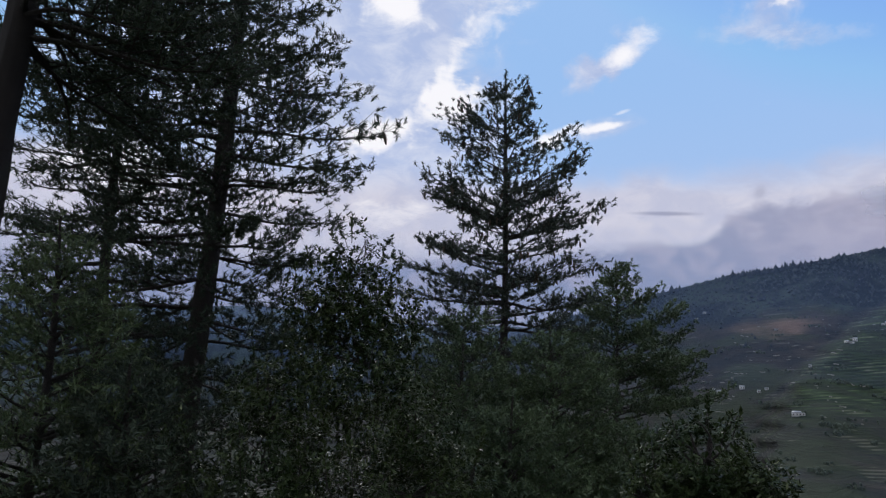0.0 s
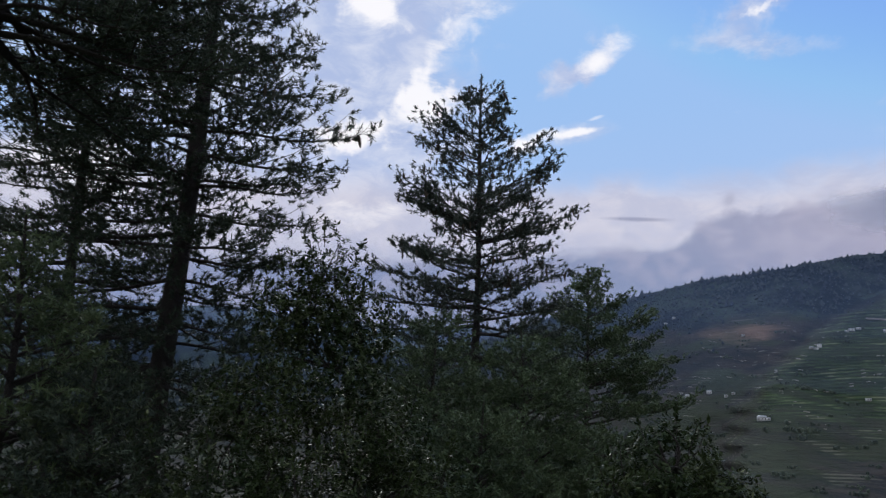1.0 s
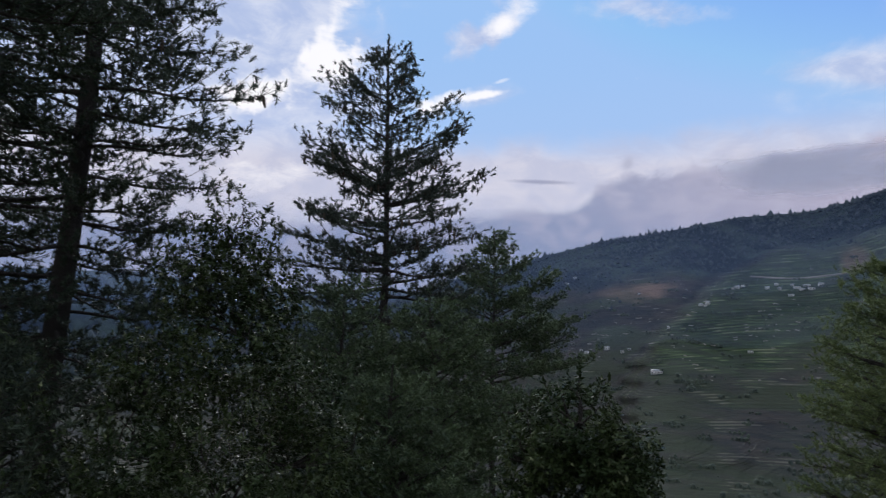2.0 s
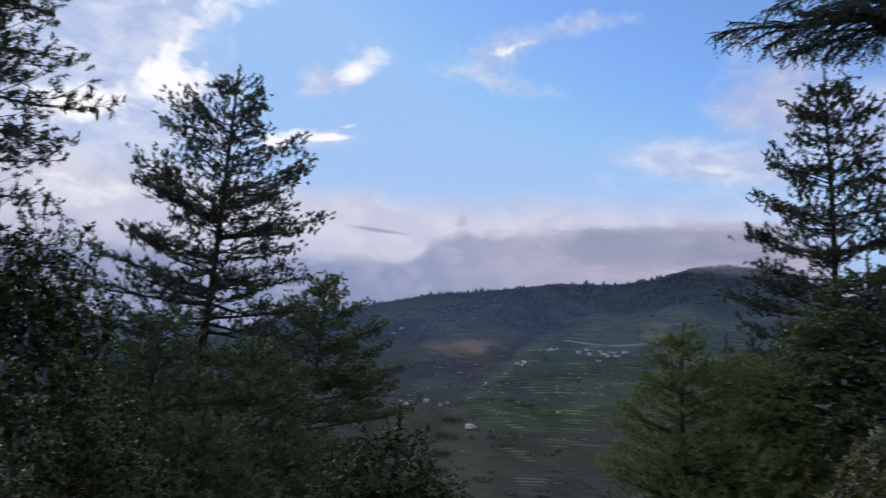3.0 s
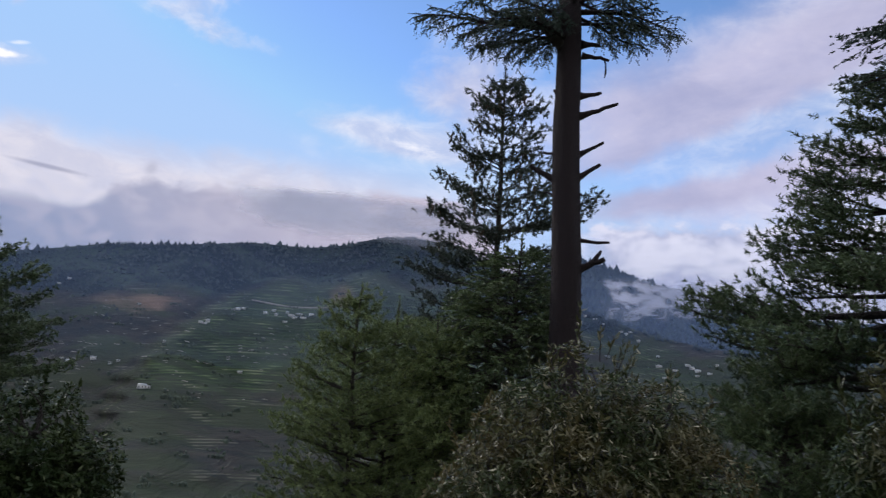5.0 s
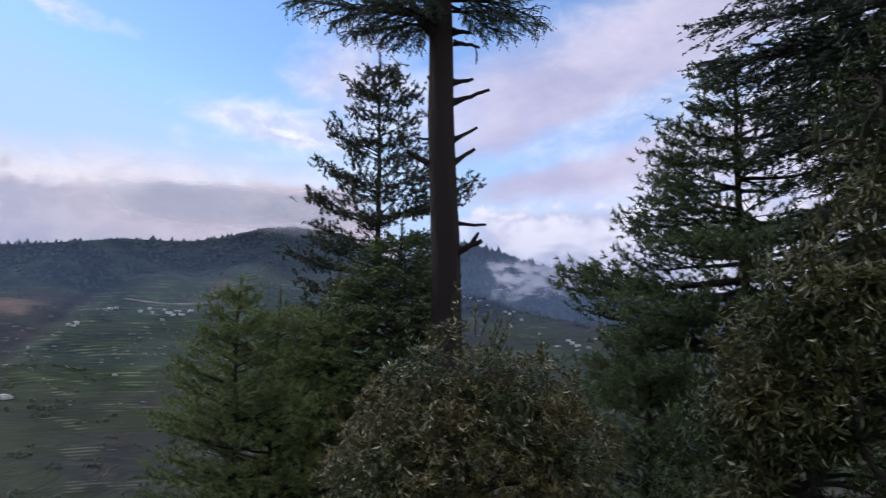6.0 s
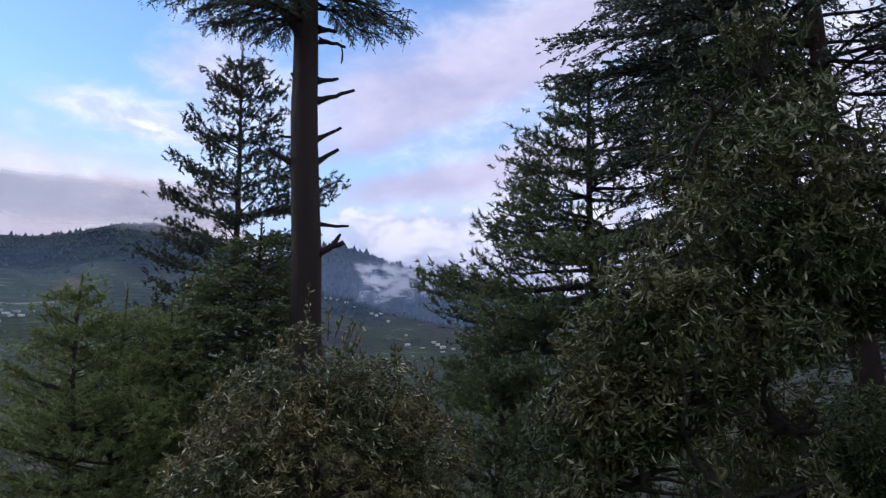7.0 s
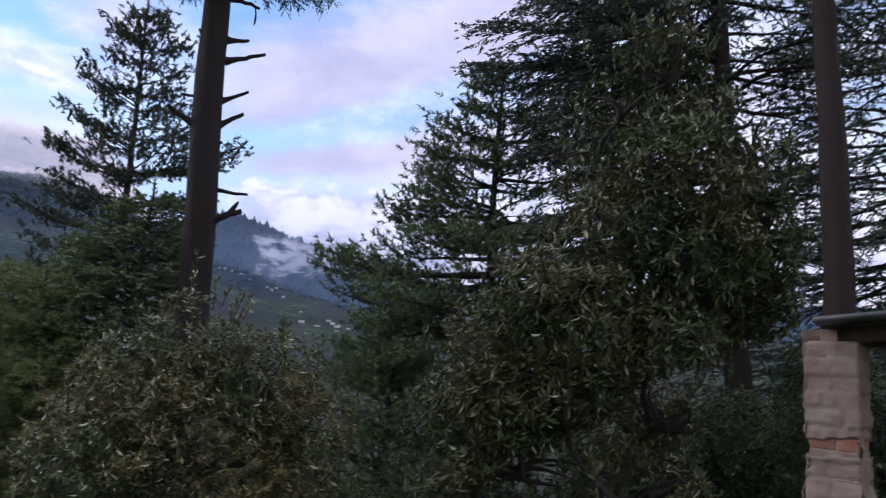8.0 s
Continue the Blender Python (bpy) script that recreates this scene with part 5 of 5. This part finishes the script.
# ---- brick pillar and roof of a small shelter ----
PIL_AZ, PIL_D, PIL_W = 104.65, 5.7, 0.285


def shelter():
    x, y = PIL_D * math.sin(radians(PIL_AZ)), PIL_D * math.cos(radians(PIL_AZ))
    z0 = ground_z(x, y)
    top = 1.92
    ob = new("shelter")
    ob.location, ob.rotation_euler = (x, y, z0), (0, 0, radians(-106))
    tagged(ob, "open shelter with flaking plastered brick pillar and slab roof", "shelter")
    h = top - z0
    r = random.Random(9)

    def pillar(px, py):
        core = mesh_object("pillar", *box(px, py, h / 2 - 0.1, PIL_W - 0.016, PIL_W - 0.016, h + 0.2), M_MORTAR, ob)
        return core

    def rough_box(cx, cy, cz, sx, sy, sz, k):
        bm = bmesh.new()
        bmesh.ops.create_cube(bm, size=1)
        for v in bm.verts:
            v.co = Vector((v.co.x * sx + cx + r.uniform(-k, k), v.co.y * sy + cy + r.uniform(-k, k), v.co.z * sz + cz + r.uniform(-k, k)))
        bmesh.ops.bevel(bm, geom=bm.edges[:], offset=0.006, segments=1, affect="EDGES")
        me = bpy.data.meshes.new("brick")
        bm.to_mesh(me)
        bm.free()
        return me

    def part_of(name, me, mat, parent, label=""):
        me.materials.append(mat)
        o = new(name, me)
        o.parent = parent
        return tagged(o, label)

    front = pillar(0, 0)
    front.rotation_euler = (0, 0, radians(-8))
    W, B = PIL_W, 0.115
    z, k = 0.02, 0
    while z < h - 0.06:
        red = h - 0.71 < z < h - 0.62
        course = min(0.076 if red else r.uniform(0.07, 0.1), h - z)
        e = (W - B) / 2
        s = 1 if k % 2 else -1
        cut = W - B - r.uniform(0.0, 0.012)
        for cx, cy, sx, sy in ((-s * (W - cut) / 2, -e, cut, B), (s * (W - cut) / 2, e, cut, B), (e * s, -(W - cut) / 2, B, cut), (-e * s, (W - cut) / 2, B, cut)):
            part_of("brick", rough_box(cx, cy, z + course / 2, sx - 0.004, sy, course - r.uniform(0.002, 0.008), 0.008), M_BRICK if red or r.random() < 0.02 else M_LIMEBRICK, front)
        z += course
        k += 1
    # flaking plaster on the faces of the pillar
    for face in range(4):
        nx, nz = 24, int(h / 0.015)
        u = np.linspace(-W / 2 - 0.012, W / 2 + 0.012, nx + 1)
        w = np.linspace(0, h - 0.012, nz + 1)
        uu, ww = np.meshgrid(u, w, indexing="ij")
        groove = np.exp(-(((ww + 0.012 * wave(uu * 12, ww * 3, 50 + face, 2)) % 0.105 - 0.05) / 0.012) ** 2) * smooth(-0.3, 0.5, wave(uu * 9, ww * 7, 52 + face, 3))
        row = np.floor((ww + 0.055) / 0.105)
        groove = np.maximum(groove, 0.8 * np.exp(-((uu + 0.07 * np.sin(row * 2.6 + face) + 0.01 * wave(uu * 9, ww * 30, 58, 2)) / 0.012) ** 2) * smooth(-0.2, 0.5, wave(uu * 7, ww * 9, 59 + face, 3)))
        proud = np.sin(row * 91.7 + 37.3 * (uu + 0.07 * np.sin(row * 2.6 + face) > 0) + face * 5)
        lump = 0.007 * proud * smooth(h - 1.0, h - 0.9, ww) + 0.022 * smooth(h - 0.86, h - 0.96, ww) - 0.014 * groove * smooth(h - 1.0, h - 0.9, ww) + 0.008 * wave(uu * 18 + face * 5, ww * 14, 40 + face, 4) + 0.002 * wave(uu * 90, ww * 80, 44, 2)
        depth = W / 2 + 0.013 + lump
        keepit = 0.7 * wave(uu * 14 + face * 3, ww * 20, 60 + face, 4) + 0.8 + 1.6 * smooth(h - 0.86, h - 0.96, ww) - 6.0 * np.exp(-((ww - (h - 0.65) + 0.012 * wave(uu * 13, ww * 9, 61, 3)) / 0.042) ** 4) * smooth(-0.9, -0.3, wave(uu * 11, ww * 5, 57 + face, 3))
        vx = np.stack([uu, -depth, ww], -1).reshape(-1, 3)
        c, s = math.cos(face * math.pi / 2), math.sin(face * math.pi / 2)
        rot = np.stack([vx[:, 0] * c - vx[:, 1] * s, vx[:, 0] * s + vx[:, 1] * c, vx[:, 2]], -1)
        i, j = np.meshgrid(np.arange(nx), np.arange(nz), indexing="ij")
        idx = lambda a, b: a * (nz + 1) + b
        kc = 0.25 * (keepit[:-1, :-1] + keepit[1:, :-1] + keepit[:-1, 1:] + keepit[1:, 1:])
        q = np.stack([idx(i, j), idx(i + 1, j), idx(i + 1, j + 1), idx(i, j + 1)], -1)[kc > 0.0]
        o = mesh_object("plaster", rot, q, M_PLASTER, front, True)
        sol = o.modifiers.new("thick", "SOLIDIFY")
        sol.thickness, sol.offset = 0.007, -1
    # timber and slab roof: it rises away to the right
    far = pillar(2.3, 0.3)
    tilt = math.radians(11.0)
    beam_v, beam_q = box(0, 0, 0, 3.3, 0.11, 0.10)

    def tipped(v, x0, y0, zz):
        c, s = math.cos(tilt * 0.55), math.sin(tilt * 0.55)
        return np.stack([v[:, 0] * c - v[:, 2] * s + x0, v[:, 1] + y0, v[:, 0] * s + v[:, 2] * c + zz], -1)

    mesh_object("beam", tipped(beam_v, 1.45, -0.02, h + 0.19), beam_q, M_TIMBER, ob)
    mesh_object("beam", tipped(beam_v * [1, 1, 0.8], 1.45, 0.9, h + 0.2), beam_q, M_TIMBER, ob)
    me = rough_box(-0.02, -0.05, h + 0.035, 0.1, 0.09, 0.075, 0.006)
    part_of("brick", me, M_LIMEBRICK, front)
    for i in range(7):
        for j in range(3):
            v, q = box(0, 0, 0, 0.52, 0.62, 0.034)
            v = v + [-1.2 + 0.47 * i, -0.05 + 0.55 * j, 0.012 * ((i + j) % 2)]
            mesh_object("slate", tipped(v + np.array([r.uniform(-0.015, 0.015), r.uniform(-0.02, 0.02), 0]), 1.35, 0.0, h + 0.268), q, M_SHEET, ob)


shelter()


# ---- mist hanging on the ridges ----
def mist(label, a0, a1, e0, e1, r, density, seed, torn=1.0):
    m, q = material("mist")
    co = q.node("ShaderNodeTexCoord").outputs["UV"]
    s = q.node("ShaderNodeSeparateXYZ", (co,))
    edge = q.math("MULTIPLY", q.math("MULTIPLY", q.remap(s.outputs[0], 0, 0.3), q.remap(s.outputs[0], 1, 0.7)), q.math("MULTIPLY", q.remap(s.outputs[1], 0, 0.5), q.remap(s.outputs[1], 1, 0.75)))
    st = q.node("ShaderNodeMapping", {"Vector": co, "Scale": (3.0 + 2.0 * torn, 1.4 + 1.6 * torn, 1), "Location": (seed, seed * 1.7, 0)}).outputs[0]
    n = q.noise(st, 1.0, 7.0, 0.62, 0.2)
    al = q.math("MULTIPLY", q.remap(q.math("ADD", n, q.math("MULTIPLY", q.math("SUBTRACT", edge, 0.5), 0.35)), 0.24 + 0.13 * torn, 0.72), q.math("MULTIPLY", edge, density), clamp=True)
    d = q.node("ShaderNodeBsdfDiffuse", ((0.68, 0.69, 0.82, 1),)).outputs[0]
    tl = q.node("ShaderNodeBsdfTranslucent", ((0.68, 0.69, 0.82, 1),)).outputs[0]
    lit = q.node("ShaderNodeMixShader", (0.5, d, tl)).outputs[0]
    finish(q, q.node("ShaderNodeMixShader", (al, q.node("ShaderNodeBsdfTransparent").outputs[0], lit)).outputs[0])
    nu, nv = 48, 16
    u, w = np.meshgrid(np.linspace(0, 1, nu), np.linspace(0, 1, nv), indexing="ij")
    t = np.radians(a0 + (a1 - a0) * u)
    rr = r + 30 * wave(u * 9, w * 4, seed + 70)
    z = EYE + r * np.tan(np.radians(e0 + (e1 - e0) * w))
    v = np.stack([rr * np.sin(t), rr * np.cos(t), z], -1).reshape(-1, 3)
    i, j = np.meshgrid(np.arange(nu - 1), np.arange(nv - 1), indexing="ij")
    ob = mesh_object("mist", v, np.stack([i * nv + j, (i + 1) * nv + j, (i + 1) * nv + j + 1, i * nv + j + 1], -1).reshape(-1, 4), m, smooth_shade=True)
    uv = ob.data.uv_layers.new(name="UVMap")
    idx = np.empty(len(ob.data.loops), np.int32)
    ob.data.loops.foreach_get("vertex_index", idx)
    uv.data.foreach_set("uv", np.stack([u.ravel(), w.ravel()], -1)[idx].astype(np.float32).ravel())
    tagged(ob, label, "mist", kind="stuff")


mist("pale cloud clinging to the forested ridge top", 26, 54, 10.3, 14.8, 1640, 0.9, 2, 0.5)
mist("white mist drifting before the far blue peak", 56.0, 69.5, 5.4, 9.9, 2330, 1.0, 5, 2.0)


def haze(label, r, density, low):
    """A thin tinted sheet in place of valley haze, fading out above the ridges."""
    m, q = material("haze")
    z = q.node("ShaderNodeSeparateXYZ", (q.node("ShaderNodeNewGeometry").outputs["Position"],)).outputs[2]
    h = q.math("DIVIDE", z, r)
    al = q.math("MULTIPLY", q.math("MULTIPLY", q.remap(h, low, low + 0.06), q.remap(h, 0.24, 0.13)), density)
    # the haze is painted: its blue is the sheet's own colour
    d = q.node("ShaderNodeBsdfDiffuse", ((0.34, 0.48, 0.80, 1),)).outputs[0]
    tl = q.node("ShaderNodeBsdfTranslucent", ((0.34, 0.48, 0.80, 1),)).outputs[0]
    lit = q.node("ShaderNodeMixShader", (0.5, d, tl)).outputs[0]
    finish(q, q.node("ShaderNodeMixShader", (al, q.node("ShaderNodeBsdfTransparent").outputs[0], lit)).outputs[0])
    nu, nv = 90, 6
    u, w = np.meshgrid(np.linspace(-50, 100, nu), np.linspace(low, 0.26, nv), indexing="ij")
    rr = r + 40 * wave(u * 0.2, w * 9, int(r))
    t = np.radians(u)
    v = np.stack([rr * np.sin(t), rr * np.cos(t), EYE + r * w], -1).reshape(-1, 3)
    i, j = np.meshgrid(np.arange(nu - 1), np.arange(nv - 1), indexing="ij")
    ob = mesh_object("haze", v, np.stack([i * nv + j, (i + 1) * nv + j, (i + 1) * nv + j + 1, i * nv + j + 1], -1).reshape(-1, 4), m, smooth_shade=True)
    ob.visible_shadow = False
    tagged(ob, label, "haze", kind="stuff")


haze("thin blue sheet standing in for haze across the valley", 1050, 0.05, -0.03)
haze("thin blue sheet standing in for haze before the far slope", 1380, 0.085, 0.05)
haze("thin blue sheet standing in for haze before the far mountain", 2420, 0.2, 0.02)
